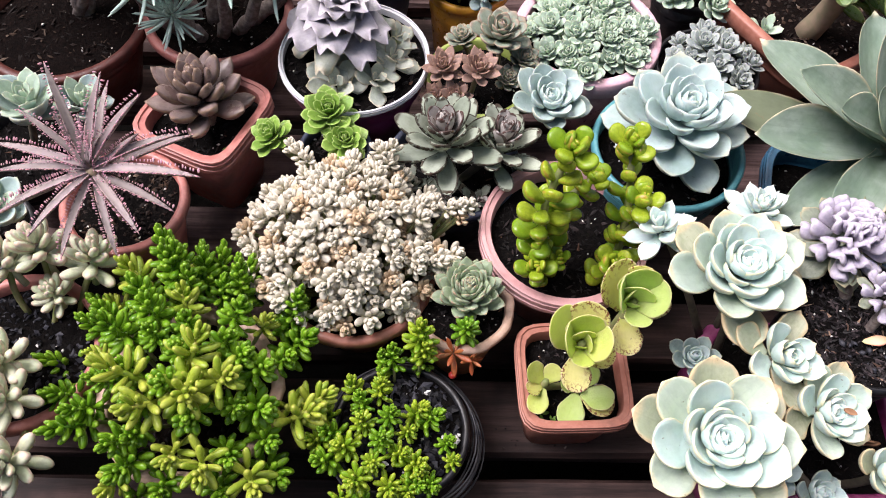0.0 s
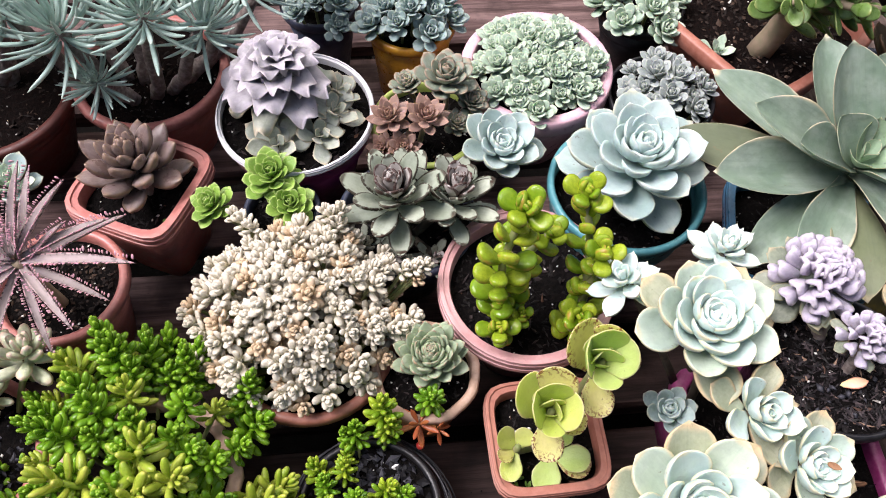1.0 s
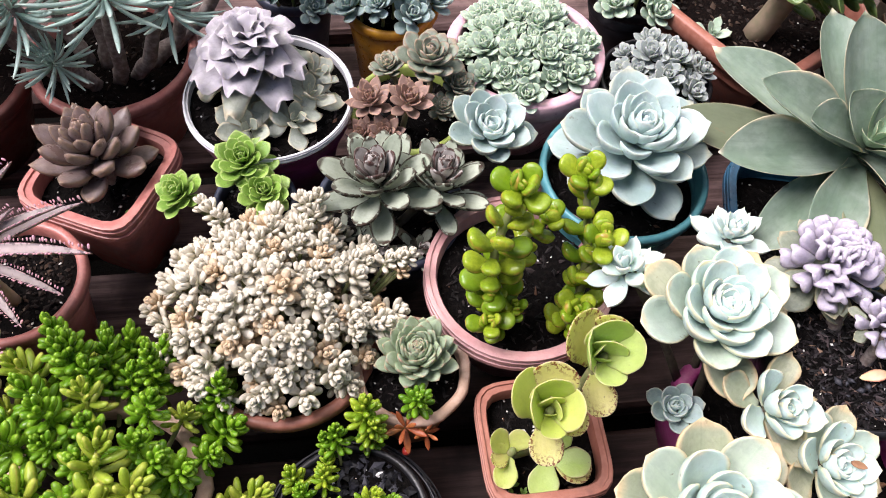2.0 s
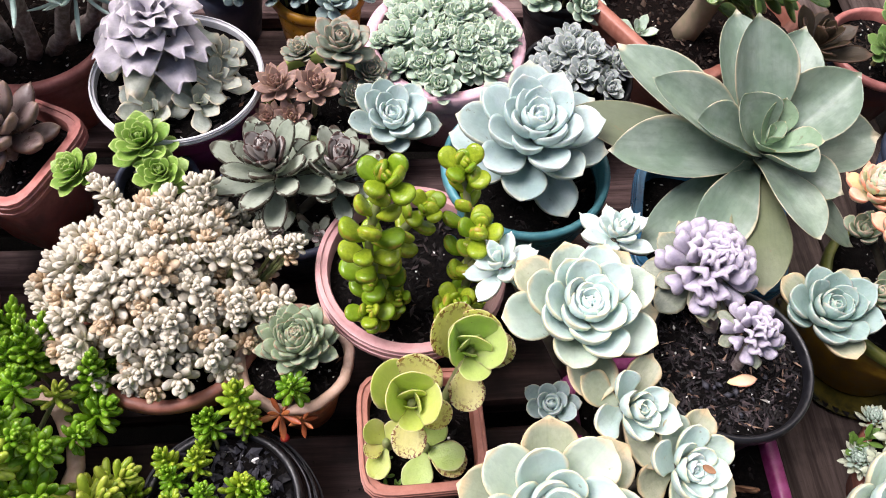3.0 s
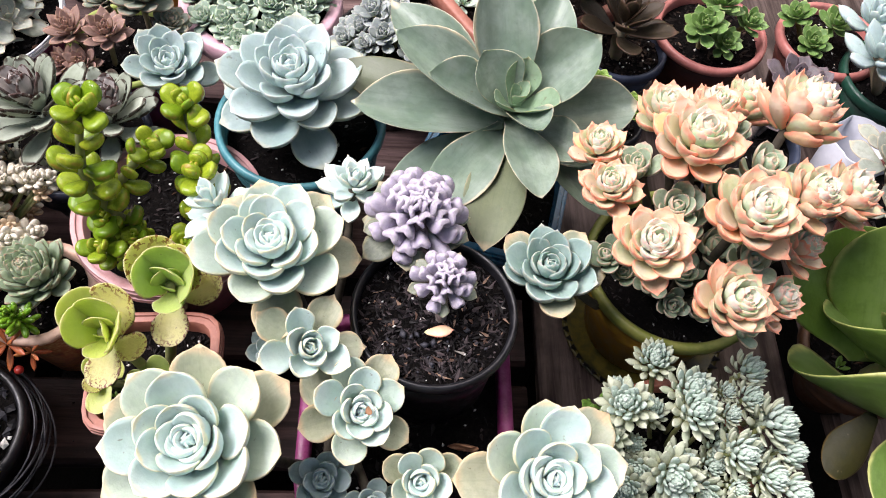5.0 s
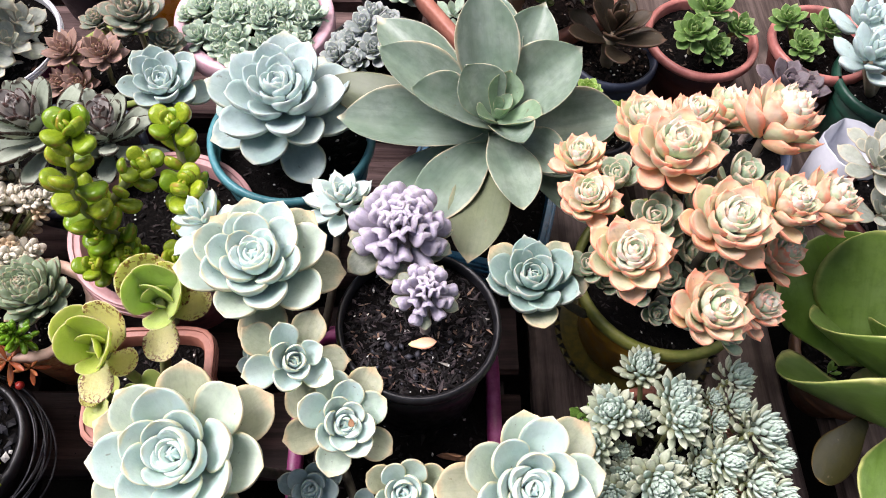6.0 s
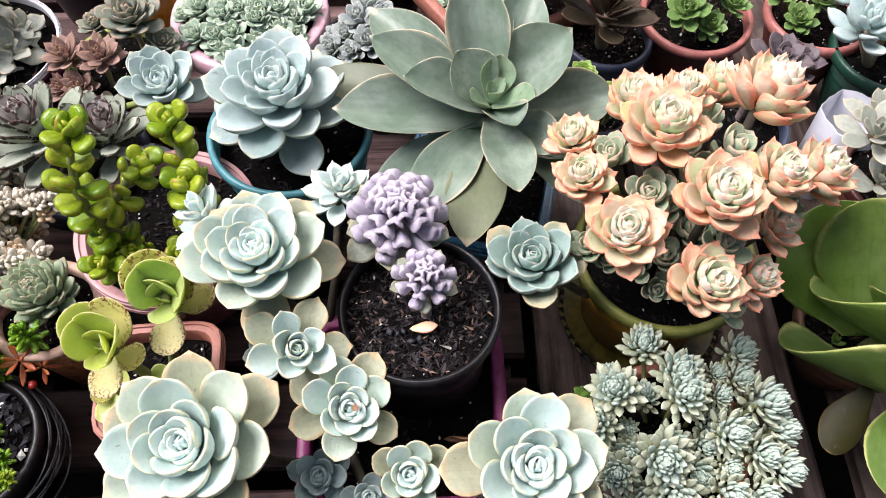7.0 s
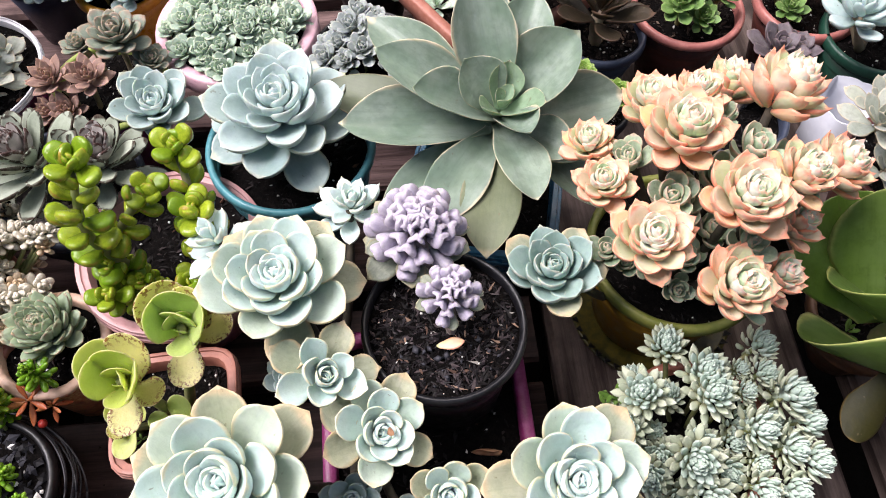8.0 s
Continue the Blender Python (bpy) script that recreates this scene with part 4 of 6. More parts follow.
# leaf tips, widths, the rise of each foot on the crown, curl, and where the upper face turns, outermost first
UP = (0, -0.3, 1)
for tip, w, up, m, curl, ref in [
        ((0.290, 0.512, 0.188), 0.050, -0.016, AGO, -0.20, UP), ((0.418, 0.319, 0.196), 0.052, -0.012, AGO, -0.20, (0, 0.3, 1)), ((0.532, 0.384, 0.153), 0.045, -0.012, AGD, -0.22, (0.3, 0, 1)),
        ((0.336, 0.378, 0.172), 0.049, -0.012, AGD, -0.22, UP), ((0.372, 0.352, 0.196), 0.050, -0.006, AGD, -0.22, UP), ((0.520, 0.420, 0.190), 0.041, -0.008, AGD, -0.22, UP),
        ((0.340, 0.558, 0.233), 0.052, -0.006, AGW, 0.10, UP), ((0.436, 0.562, 0.265), 0.056, -0.004, AGW, 0.10, (0, -1, 0.6)), ((0.483, 0.531, 0.275), 0.052, -0.002, AGW, 0.10, (-0.3, -1, 0.8)),
        ((0.554, 0.461, 0.218), 0.054, -0.004, AGW, 0.10, (-0.1, -0.5, 1)), ((0.312, 0.442, 0.229), 0.058, -0.004, AGW, 0.10, (0.1, -0.2, 1)), ((0.500, 0.400, 0.219), 0.041, -0.002, AGW, 0.10, UP),
        ((0.459, 0.350, 0.229), 0.047, 0.000, AGD, -0.22, (0.2, -0.1, 1)), ((0.345, 0.482, 0.270), 0.050, 0.004, AGW, 0.10, (0.5, -0.5, 1)), ((0.508, 0.474, 0.280), 0.059, 0.004, AGW, 0.10, (-0.5, -0.5, 0.8)),
        ((0.426, 0.516, 0.304), 0.054, 0.006, AGW, 0.10, (0, -1, 0.5)), ((0.371, 0.440, 0.266), 0.047, 0.008, AGW, 0.10, (0.4, -0.1, 1)), ((0.414, 0.468, 0.266), 0.045, 0.012, AGW, 0.10, (0.3, -0.8, 0.7)),
        ((0.460, 0.398, 0.252), 0.038, 0.010, AGW, 0.10, (0.1, -0.2, 1)), ((0.451, 0.467, 0.262), 0.031, 0.016, AGN, 0.22, (0, -1, 0.4)), ((0.477, 0.426, 0.252), 0.031, 0.014, AGN, 0.22, (-0.3, 0.2, 1)),
        ((0.424, 0.430, 0.246), 0.025, 0.014, AGN, 0.22, (0.4, 0.2, 1)), ((0.454, 0.452, 0.250), 0.014, 0.020, AGN, 0.22, (-0.3, -0.3, 0.6)), ((0.440, 0.450, 0.250), 0.013, 0.020, AGN, 0.22, (0.3, -0.3, 0.6)), ((0.448, 0.436, 0.248), 0.013, 0.020, AGN, 0.22, (0, 0.6, 0.6))]:
    foot = crown + Vector((0, 0, up))
    leaf_to(plant, m, foot, tip, w / (AGL["W"] * (Vector(tip) - foot).length), curl, 0, ref)

# the crinkled lavender rosette and its grey offsets
LAV = leaf_mat("lavender_skin", (0.36, 0.335, 0.375), (0.47, 0.435, 0.475), (0.56, 0.51, 0.55), (0.90, 1.06), base_col=(0.24, 0.26, 0.26), bloom=0.3, rough=0.5)
LAVGREY = leaf_mat("grey_sage_skin", (0.30, 0.34, 0.28), (0.40, 0.42, 0.34), (0.56, 0.49, 0.36), (0.85, 1.05), bloom=0.3, rough=0.5)
LAVL = dict(W=0.74, T=0.11, peak=0.80, base=0.30, tip=0.34, cup=0.05, bend=-0.16, nu=24, nv=28, wave=0.16, freq=11.0)
LAVG = dict(W=0.62, T=0.12, peak=0.62, base=0.4, tip=0.6, cup=0.25, bend=0.1, mucro=0.04, nu=8, nv=8, wave=0.04)
plant = thing("crinkled_echeveria", (-0.075, 0.6, 0.134), "lavender crinkled echeveria with sage grey offsets", "succulent", "potted succulents")
stem(plant, curve_pts((-0.075, 0.6, 0.134), (-0.083, 0.612, 0.18)), radii(0.012, 0.010), M_STEMPALE)
rosette(plant, (-0.084, 0.614, 0.165), 0.065, [(0.22, "lavgrey", LAVGREY, dict(LAVL, W=0.5, wave=0.15)), (1, "lav", LAV, LAVL)], n=38, e=(-12, 76), lean=(0, -0.1), inner=0.42, height=0.78, power=0.85)
for i, (x, y, z, R, lx, ly) in enumerate([(-0.036, 0.590, 0.150, 0.042, 0.4, -0.1), (-0.050, 0.567, 0.145, 0.040, 0.3, -0.4), (-0.090, 0.562, 0.142, 0.044, 0, -0.5), (-0.032, 0.615, 0.15, 0.040, 0.5, 0.1)]):
    rosette(plant, (x, y, z), R, [(1, "lavg", LAVGREY, LAVG)], n=11, e=(0, 70), lean=(lx, ly), seed=i)

# the purple curled heads in the black pot
PURP = leaf_mat("purple_grey_skin", (0.40, 0.36, 0.45), (0.49, 0.44, 0.54), (0.58, 0.52, 0.60), (0.8, 1.05), base_col=(0.27, 0.31, 0.29), bloom=0.3, rough=0.45)
KNOB = dict(W=0.66, T=0.30, peak=0.70, base=0.46, tip=0.46, cup=-0.15, bend=0.34, mucro=-0.10, nu=11, nv=12, fold=-0.62, droop=0.30, fat=0.8, flat=0.8)
# Darker copy of the grey sage: shade on the low leaves, in the colour.
SAGESHADE = leaf_mat("shaded_sage_skin", (0.19, 0.23, 0.17), (0.29, 0.31, 0.22), (0.44, 0.38, 0.24), (0.9, 1.08), bloom=0.2, rough=0.5, wear=1.3)
plant = thing("curled_echeveria", (0.375, 0.285, 0.193), "purple-grey echeveria with tight curled leaves, two heads", "succulent", "potted succulents")
stem(plant, curve_pts((0.372, 0.292, 0.190), (0.364, 0.325, 0.25), (0.0, 0, 0)), radii(0.006, 0.006), M_STEM)
stem(plant, curve_pts((0.384, 0.262, 0.190), (0.383, 0.268, 0.235)), radii(0.0045, 0.0045), M_STEM)
rosette(plant, (0.364, 0.331, 0.226), 0.0280, [(0.12, "shadesage", SAGESHADE, LAVG), (1, "knob", PURP, KNOB)], n=58, e=(-22, 86), lean=(0.05, -0.15), inner=0.68, height=0.92, power=0.72, base_r=0.66, jitter=13)
rosette(plant, (0.358, 0.326, 0.222), 0.047, [(1, "shadesage", SAGESHADE, LAVG)], n=8, e=(-34, 0), lean=(0.0, -0.15), inner=0.8, height=0.05, seed=7, turn=20)
rosette(plant, (0.383, 0.275, 0.229), 0.0185, [(0.14, "shadesage", SAGESHADE, LAVG), (1, "knob", PURP, KNOB)], n=38, e=(-22, 86), lean=(0.05, -0.2), inner=0.66, height=0.95, power=0.72, base_r=0.6, jitter=11)
part("fallen_leaf", leaf_mesh("fallen", PEACH_OLD, **FAT), plant, pose(-0.004, -0.036, 0.008, 0, 0, 0) @ Matrix.Scale(0.021, 4))

# rosette crowds
def crowd(name, base, label, meshes, spots, stem_mat=None, stem_r=0.002, seed=0, part_name="rosette", stem_name="stem", root=None):
    """Many small rosettes or shoots, each a part that shares its mesh. spots: (x, y, z, scale, lean x, lean y)."""
    rng = random.Random(seed)
    ob = thing(name, base, label, "succulent", "potted succulents")
    o = Vector(base)
    each = len(meshes[0]["poses"])
    order = sorted(range(len(spots)), key=lambda k: spots[k][1] - spots[k][2])
    near = set(order[:max(1, 300 // each)])
    for i, (x, y, z, s, lx, ly) in enumerate(spots):
        m = facing(Vector((x, y, z)) - o, (lx, ly), rng.uniform(0, 360)) @ Matrix.Scale(s, 4)
        kit = meshes[i % len(meshes)]
        if i in near:
            core = part(part_name, kit["core"], ob, m)
            for j, lm in enumerate(kit["poses"]):
                part("leaf", kit["old_leaf"] if j < kit["aged"] else kit["leaf"], core, lm)
        else:
            part(part_name, kit["whole"], ob, m, kind="stuff")
        if stem_mat:
            foot = Vector((x - o.x, y - o.y, 0)) * (root if root is not None else 0.6)
            foot.z = -0.004
            part(stem_name, mesh_of(stem_name, *tube(curve_pts(foot, m.translation + (m.to_3x3() @ Vector((0, 0, 0.1))), (rng.uniform(-0.004, 0.004), rng.uniform(-0.004, 0.004), 0)), [stem_r] * 6, 6)[:2], stem_mat), ob)
    return ob


def dome(cx, cy, z0, rx, ry, h, n, size, seed, edge_drop=0.0, spread=0.9):
    """Spots over a mound, evenly scattered."""
    rng = random.Random(seed)
    out = []
    for i in range(n):
        d = math.sqrt((i + 0.5) / n)
        t = i * 2.39996 + rng.uniform(-0.25, 0.25)
        x, y = d * math.cos(t), d * math.sin(t)
        z = z0 + h * (1 - d ** 2.2) - edge_drop * d ** 4 + rng.uniform(-0.006, 0.006)
        out.append((cx + rx * x, cy + ry * y, z, size * rng.uniform(0.8, 1.2), x * spread, y * spread - 0.12))
    return out


SAGE = leaf_mat("sage_green_skin", (0.38, 0.51, 0.38), (0.48, 0.60, 0.47), (0.52, 0.56, 0.43), (0.9, 1.06), bloom=0.3, rough=0.5)
SMALLR = dict(W=0.62, T=0.20, peak=0.68, base=0.38, tip=0.5, cup=0.25, bend=0.2, mucro=0.04, nu=6, nv=6)
sage = [cluster_mesh("sage_rosette", SAGE, 24, 1.0, (10, 80), SMALLR, seed=k) for k in range(4)]
crowd("rosette_mat", (0.196, 0.672, 0.116), "dense mat of small sage green rosettes", sage, dome(0.194, 0.668, 0.124, 0.066, 0.066, 0.016, 40, 0.0235, 3, 0.0, 0.35), M_STEMGREEN, 0.002, 3, root=0.85)
GREY = leaf_mat("ash_grey_skin", (0.29, 0.34, 0.325), (0.37, 0.42, 0.40), (0.47, 0.48, 0.45), (0.9, 1.06), bloom=0.35, rough=0.55)
grey = [cluster_mesh("ash_rosette", GREY, 22, 1.0, (10, 80), SMALLR, seed=k + 10) for k in range(3)]
crowd("ash_rosettes", (0.335, 0.632, 0.101), "ash grey cluster of small rosettes", grey, dome(0.333, 0.625, 0.112, 0.05, 0.05, 0.03, 17, 0.022, 5, 0.0, 0.5), M_STEMGREEN, 0.002, 5, root=0.8)
BLUEI = leaf_mat("dusty_blue_skin", (0.24, 0.34, 0.33), (0.31, 0.42, 0.40), (0.40, 0.45, 0.40), (0.9, 1.06), bloom=0.3, rough=0.5)
dusty = [cluster_mesh("dusty_rosette", BLUEI, 22, 1.0, (10, 80), SMALLR, seed=k + 20) for k in range(3)]
crowd("dusty_rosettes", (0.057, 0.770, 0.10), "dusty blue rosettes crowding an amber pot", dusty, dome(0.055, 0.765, 0.112, 0.05, 0.045, 0.035, 15, 0.026, 6, 0.0, 0.5), M_STEMGREEN, 0.002, 6, root=0.8)
crowd("back_sedum", (-0.052, 0.815, 0.096), "grey-green sedum in a dark pot", dusty, dome(-0.052, 0.80, 0.11, 0.045, 0.05, 0.03, 12, 0.024, 7, 0.0, 0.5), M_STEMGREEN, 0.002, 7, root=0.8)
crowd("back_sedum", (0.345, 0.785, 0.096), "pale green sedum in a black pot", sage, dome(0.335, 0.765, 0.11, 0.05, 0.045, 0.03, 12, 0.026, 8, 0.0, 0.5), M_STEMGREEN, 0.002, 8, root=0.8)
ROSY = leaf_mat("rosy_brown_skin", (0.30, 0.185, 0.145), (0.38, 0.24, 0.19), (0.42, 0.25, 0.19), (0.8, 1.05), bloom=0.2, rough=0.5)
SAGEGREY = leaf_mat("sage_brown_skin", (0.22, 0.27, 0.20), (0.27, 0.31, 0.24), (0.36, 0.26, 0.19), (0.8, 1.05), bloom=0.2, rough=0.5)
rosy = [cluster_mesh("rosy_rosette", ROSY, 28, 1.0, (8, 78), dict(W=0.5, T=0.14, peak=0.6, base=0.4, tip=0.8, cup=0.25, bend=0.2, mucro=0.04, nu=7, nv=8), seed=31)]
sagegrey = [cluster_mesh("sage_rosette", SAGEGREY, 34, 1.0, (5, 80), SMALLR, seed=33)]
crowd("rosy_rosettes", (0.045, 0.59, 0.106), "rosy brown rosettes in a mixed pot", rosy, [(0.026, 0.584, 0.148, 0.031, -0.1, -0.2), (0.062, 0.580, 0.150, 0.032, 0.1, -0.2), (0.038, 0.560, 0.130, 0.026, 0, -0.4), (0.018, 0.565, 0.125, 0.024, -0.3, -0.4)], M_STEMPALE, 0.003, 1)
crowd("sage_rosettes", (0.08, 0.62, 0.106), "grey-green rosettes with brownish tips", sagegrey, [(0.085, 0.625, 0.155, 0.040, 0.1, -0.1), (0.046, 0.628, 0.148, 0.022, -0.1, 0), (0.112, 0.613, 0.135, 0.024, 0.3, -0.2), (0.095, 0.590, 0.128, 0.020, 0.3, -0.2)], M_STEMPALE, 0.003, 2)

LIME = leaf_mat("bright_green_skin", (0.19, 0.34, 0.055), (0.29, 0.45, 0.09), (0.40, 0.52, 0.16), (0.85, 1.05), bloom=0.0, rough=0.32)
lime = [cluster_mesh("green_rosette", LIME, 34, 1.0, (-6, 80), dict(W=0.64, T=0.11, peak=0.70, base=0.32, tip=0.62, cup=0.25, bend=0.2, mucro=0.04, nu=7, nv=8), seed=41 + k) for k in range(2)]
crowd("green_aeonium", (-0.09, 0.50, 0.10), "bright green rosettes with pointed leaves", lime, [(-0.095, 0.521, 0.142, 0.036, 0, -0.15), (-0.149, 0.491, 0.142, 0.028, -0.3, -0.1), (-0.078, 0.493, 0.135, 0.030, 0.1, -0.3)], M_STEMGREEN, 0.003, 4)
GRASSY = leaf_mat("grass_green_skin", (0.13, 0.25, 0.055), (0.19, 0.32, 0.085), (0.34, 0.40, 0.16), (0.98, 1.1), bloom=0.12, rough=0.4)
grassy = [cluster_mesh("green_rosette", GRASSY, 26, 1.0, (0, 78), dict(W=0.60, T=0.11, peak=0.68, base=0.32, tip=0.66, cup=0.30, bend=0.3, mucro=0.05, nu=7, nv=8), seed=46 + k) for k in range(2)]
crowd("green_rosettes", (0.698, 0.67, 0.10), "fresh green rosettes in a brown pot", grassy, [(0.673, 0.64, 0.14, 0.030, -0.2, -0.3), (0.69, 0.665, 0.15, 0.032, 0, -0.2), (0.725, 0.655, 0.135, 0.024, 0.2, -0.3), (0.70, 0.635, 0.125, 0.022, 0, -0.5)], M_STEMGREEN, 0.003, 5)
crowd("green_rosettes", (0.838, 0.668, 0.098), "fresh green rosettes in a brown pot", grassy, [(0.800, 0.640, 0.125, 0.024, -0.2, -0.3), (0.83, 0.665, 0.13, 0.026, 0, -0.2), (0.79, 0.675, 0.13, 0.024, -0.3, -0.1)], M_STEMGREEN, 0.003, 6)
crowd("small_green_rosettes", (0.570, 0.545, 0.088), "small green rosettes beside the giant echeveria", lime, [(0.55, 0.560, 0.135, 0.018, 0, -0.2), (0.580, 0.527, 0.135, 0.021, 0.1, -0.2), (0.565, 0.54, 0.12, 0.02, 0, 0)], M_STEMGREEN, 0.003, 7)

# pale clustered shoots
WHITE = leaf_mat("chalky_pink_skin", (0.58, 0.53, 0.41), (0.74, 0.69, 0.58), (0.62, 0.48, 0.34), (1.0, 1.2), base_col=(0.40, 0.42, 0.20), bloom=0.35, rough=0.6, sss=0.0, wear=0.6)
BUD = dict(W=0.55, T=0.38, peak=0.62, base=0.42, tip=0.46, cup=0.1, bend=0.16, nu=6, nv=6, flat=0.7)
white = [cluster_mesh("shoot", WHITE, 14, 1.0, (4, 80), BUD, inner=0.52, height=0.8, seed=51 + k, stem=0.8, stem_r=0.10) for k in range(5)]
BLUSH = leaf_mat("chalky_orange_skin", (0.56, 0.42, 0.26), (0.66, 0.52, 0.36), (0.66, 0.40, 0.22), (0.95, 1.2), base_col=(0.44, 0.30, 0.12), bloom=0.25, rough=0.6, sss=0.0)
white.append(cluster_mesh("shoot", BLUSH, 18, 1.0, (0, 80), BUD, inner=0.45, height=0.7, seed=57, stem=0.8, stem_r=0.10))
spots = dome(-0.068, 0.380, 0.120, 0.100, 0.088, 0.058, 128, 0.0162, 11, 0.004, 0.9) + dome(-0.068, 0.378, 0.104, 0.090, 0.080, 0.052, 70, 0.0150, 12, 0.0, 0.8)
crowd("ghost_sedum", (-0.061, 0.358, 0.097), "mound of chalky white-pink plump little shoots", white, spots + [(-0.118, 0.463, 0.15, 0.015, -0.2, 0.2), (-0.126, 0.472, 0.148, 0.014, -0.2, 0.2), (0.028, 0.402, 0.148, 0.014, 0.4, 0.1), (0.038, 0.403, 0.150, 0.014, 0.4, 0.1), (0.047, 0.404, 0.152, 0.013, 0.5, 0.1), (0.040, 0.397, 0.143, 0.012, 0.5, 0), (-0.029, 0.445, 0.160, 0.015, 0, 0.3), (-0.034, 0.452, 0.166, 0.015, 0, 0.3), (-0.026, 0.457, 0.168, 0.014, 0, 0.3), (-0.040, 0.458, 0.166, 0.013, 0, 0.3), (-0.111, 0.455, 0.15, 0.014, -0.2, 0.3)], M_STEMGREEN, 0.0018, 12, part_name="shoot", root=0.5)

HENS = leaf_mat("frosted_green_skin", (0.40, 0.52, 0.42), (0.58, 0.69, 0.61), (0.66, 0.72, 0.62), (1.0, 1.12), base_col=(0.40, 0.44, 0.18), bloom=0.25, wear=0.6, rough=0.55, sss=0.0)
HENS_OLD = leaf_mat("frosted_olive_skin", (0.43, 0.49, 0.34), (0.58, 0.61, 0.45), (0.66, 0.67, 0.54), (1.0, 1.12), base_col=(0.40, 0.38, 0.15), bloom=0.2, wear=0.7, rough=0.55, sss=0.0)
HENL = dict(W=0.50, T=0.32, peak=0.56, base=0.55, tip=0.72, cup=0.12, bend=0.36, mucro=0.05, nu=7, nv=6, flat=0.6)
hens = [cluster_mesh("head", HENS, 62, 1.0, (-4, 84), HENL, inner=0.50, height=1.35, power=0.72, seed=61 + k, stem=0.8, stem_r=0.16, base_r=0.62, jitter=7, old=(HENS_OLD, 20)) for k in range(4)]
HEADS = [
    (0.565, 0.257, 0.138, 0.0235, -0.08, 0.02),
    (0.535, 0.217, 0.148, 0.0270, -0.2, -0.1),
    (0.586, 0.229, 0.148, 0.0259, 0.0, -0.06),
    (0.585, 0.21, 0.153, 0.0259, 0.0, -0.12),
    (0.644, 0.254, 0.128, 0.0223, 0.24, 0.01),
    (0.638, 0.229, 0.133, 0.0188, 0.21, -0.06),
    (0.62, 0.233, 0.138, 0.0118, 0.14, -0.05),
    (0.619, 0.214, 0.138, 0.0141, 0.14, -0.11),
    (0.653, 0.209, 0.133, 0.0270, 0.27, -0.12),
    (0.667, 0.191, 0.118, 0.0223, 0.33, -0.18),
    (0.619, 0.184, 0.138, 0.0235, 0.14, -0.2),
    (0.644, 0.169, 0.128, 0.0212, 0.24, -0.24),
    (0.662, 0.16, 0.118, 0.0235, 0.31, -0.27),
    (0.619, 0.161, 0.123, 0.0153, 0.14, -0.27),
    (0.563, 0.164, 0.143, 0.0282, -0.09, -0.26),
    (0.52, 0.196, 0.133, 0.0235, -0.26, -0.16),
    (0.528, 0.182, 0.108, 0.0118, -0.23, -0.2),
    (0.532, 0.159, 0.128, 0.0212, -0.21, -0.27),
    (0.547, 0.195, 0.118, 0.0118, -0.15, -0.17),
    (0.571, 0.139, 0.128, 0.0259, -0.06, -0.33),
    (0.613, 0.141, 0.123, 0.0235, 0.11, -0.33),
    (0.641, 0.141, 0.113, 0.0235, 0.22, -0.33),
    (0.614, 0.196, 0.113, 0.0212, 0.12, -0.16),
    (0.556, 0.144, 0.108, 0.0212, -0.12, -0.32),
    (0.608, 0.183, 0.108, 0.0188, 0.09, -0.2),
    (0.512, 0.172, 0.105, 0.0200, -0.4, -0.2), (0.520, 0.212, 0.104, 0.0190, -0.4, 0.0), (0.516, 0.148, 0.098, 0.0200, -0.4, -0.4), (0.536, 0.132, 0.100, 0.0210, -0.2, -0.5),
    (0.590, 0.126, 0.100, 0.0210, 0.0, -0.5), (0.556, 0.122, 0.096, 0.0190, -0.1, -0.5), (0.628, 0.126, 0.098, 0.0200, 0.2, -0.5), (0.655, 0.180, 0.100, 0.0200, 0.4, -0.1),
    (0.578, 0.180, 0.118, 0.0220, 0.0, -0.1), (0.596, 0.160, 0.112, 0.0220, 0.0, -0.3), (0.547, 0.176, 0.112, 0.0200, -0.2, -0.2), (0.640, 0.196, 0.110, 0.0190, 0.3, -0.1),
    (0.566, 0.222, 0.112, 0.0190, -0.1, 0.1), (0.610, 0.245, 0.104, 0.0180, 0.1, 0.3), (0.660, 0.225, 0.100, 0.0180, 0.4, 0.1), (0.545, 0.245, 0.100, 0.0170, -0.2, 0.2),
]
crowd("frosted_sedum", (0.588, 0.195, 0.072), "frosted grey-green sedum with many pointed heads", hens, [(x, y, z - 0.009, s * 0.66, lx * 1.6, ly * 1.6) for x, y, z, s, lx, ly in HEADS], M_STEMGREEN, 0.0022, 14, part_name="head", root=0.6)

# jelly bean sedums
BEAN = leaf_mat("bean_green_skin", (0.090, 0.220, 0.010), (0.195, 0.370, 0.018), (0.32, 0.46, 0.05), (0.97, 1.15), bloom=0.0, rough=0.22, sss=0.1)
BEANY = leaf_mat("bean_yellow_skin", (0.25, 0.37, 0.030), (0.44, 0.48, 0.07), (0.44, 0.40, 0.08), (0.95, 1.15), bloom=0.0, rough=0.28, sss=0.1)
BEANL = dict(W=0.40, T=0.37, peak=0.62, base=0.5, tip=0.45, cup=0.0, bend=0.10, nu=6, nv=6, flat=0.9)
bean = [cluster_mesh("shoot", BEAN, 28, 1.0, (-4, 82), BEANL, inner=0.50, height=1.9, seed=71 + k, stem=0.6, stem_r=0.10, power=1.3) for k in range(5)]
beany = [cluster_mesh("shoot", BEANY, 18, 1.0, (-5, 75), dict(BEANL, W=0.34, T=0.30), inner=0.5, height=1.2, seed=81 + k, stem=0.6, stem_r=0.10) for k in range(3)]
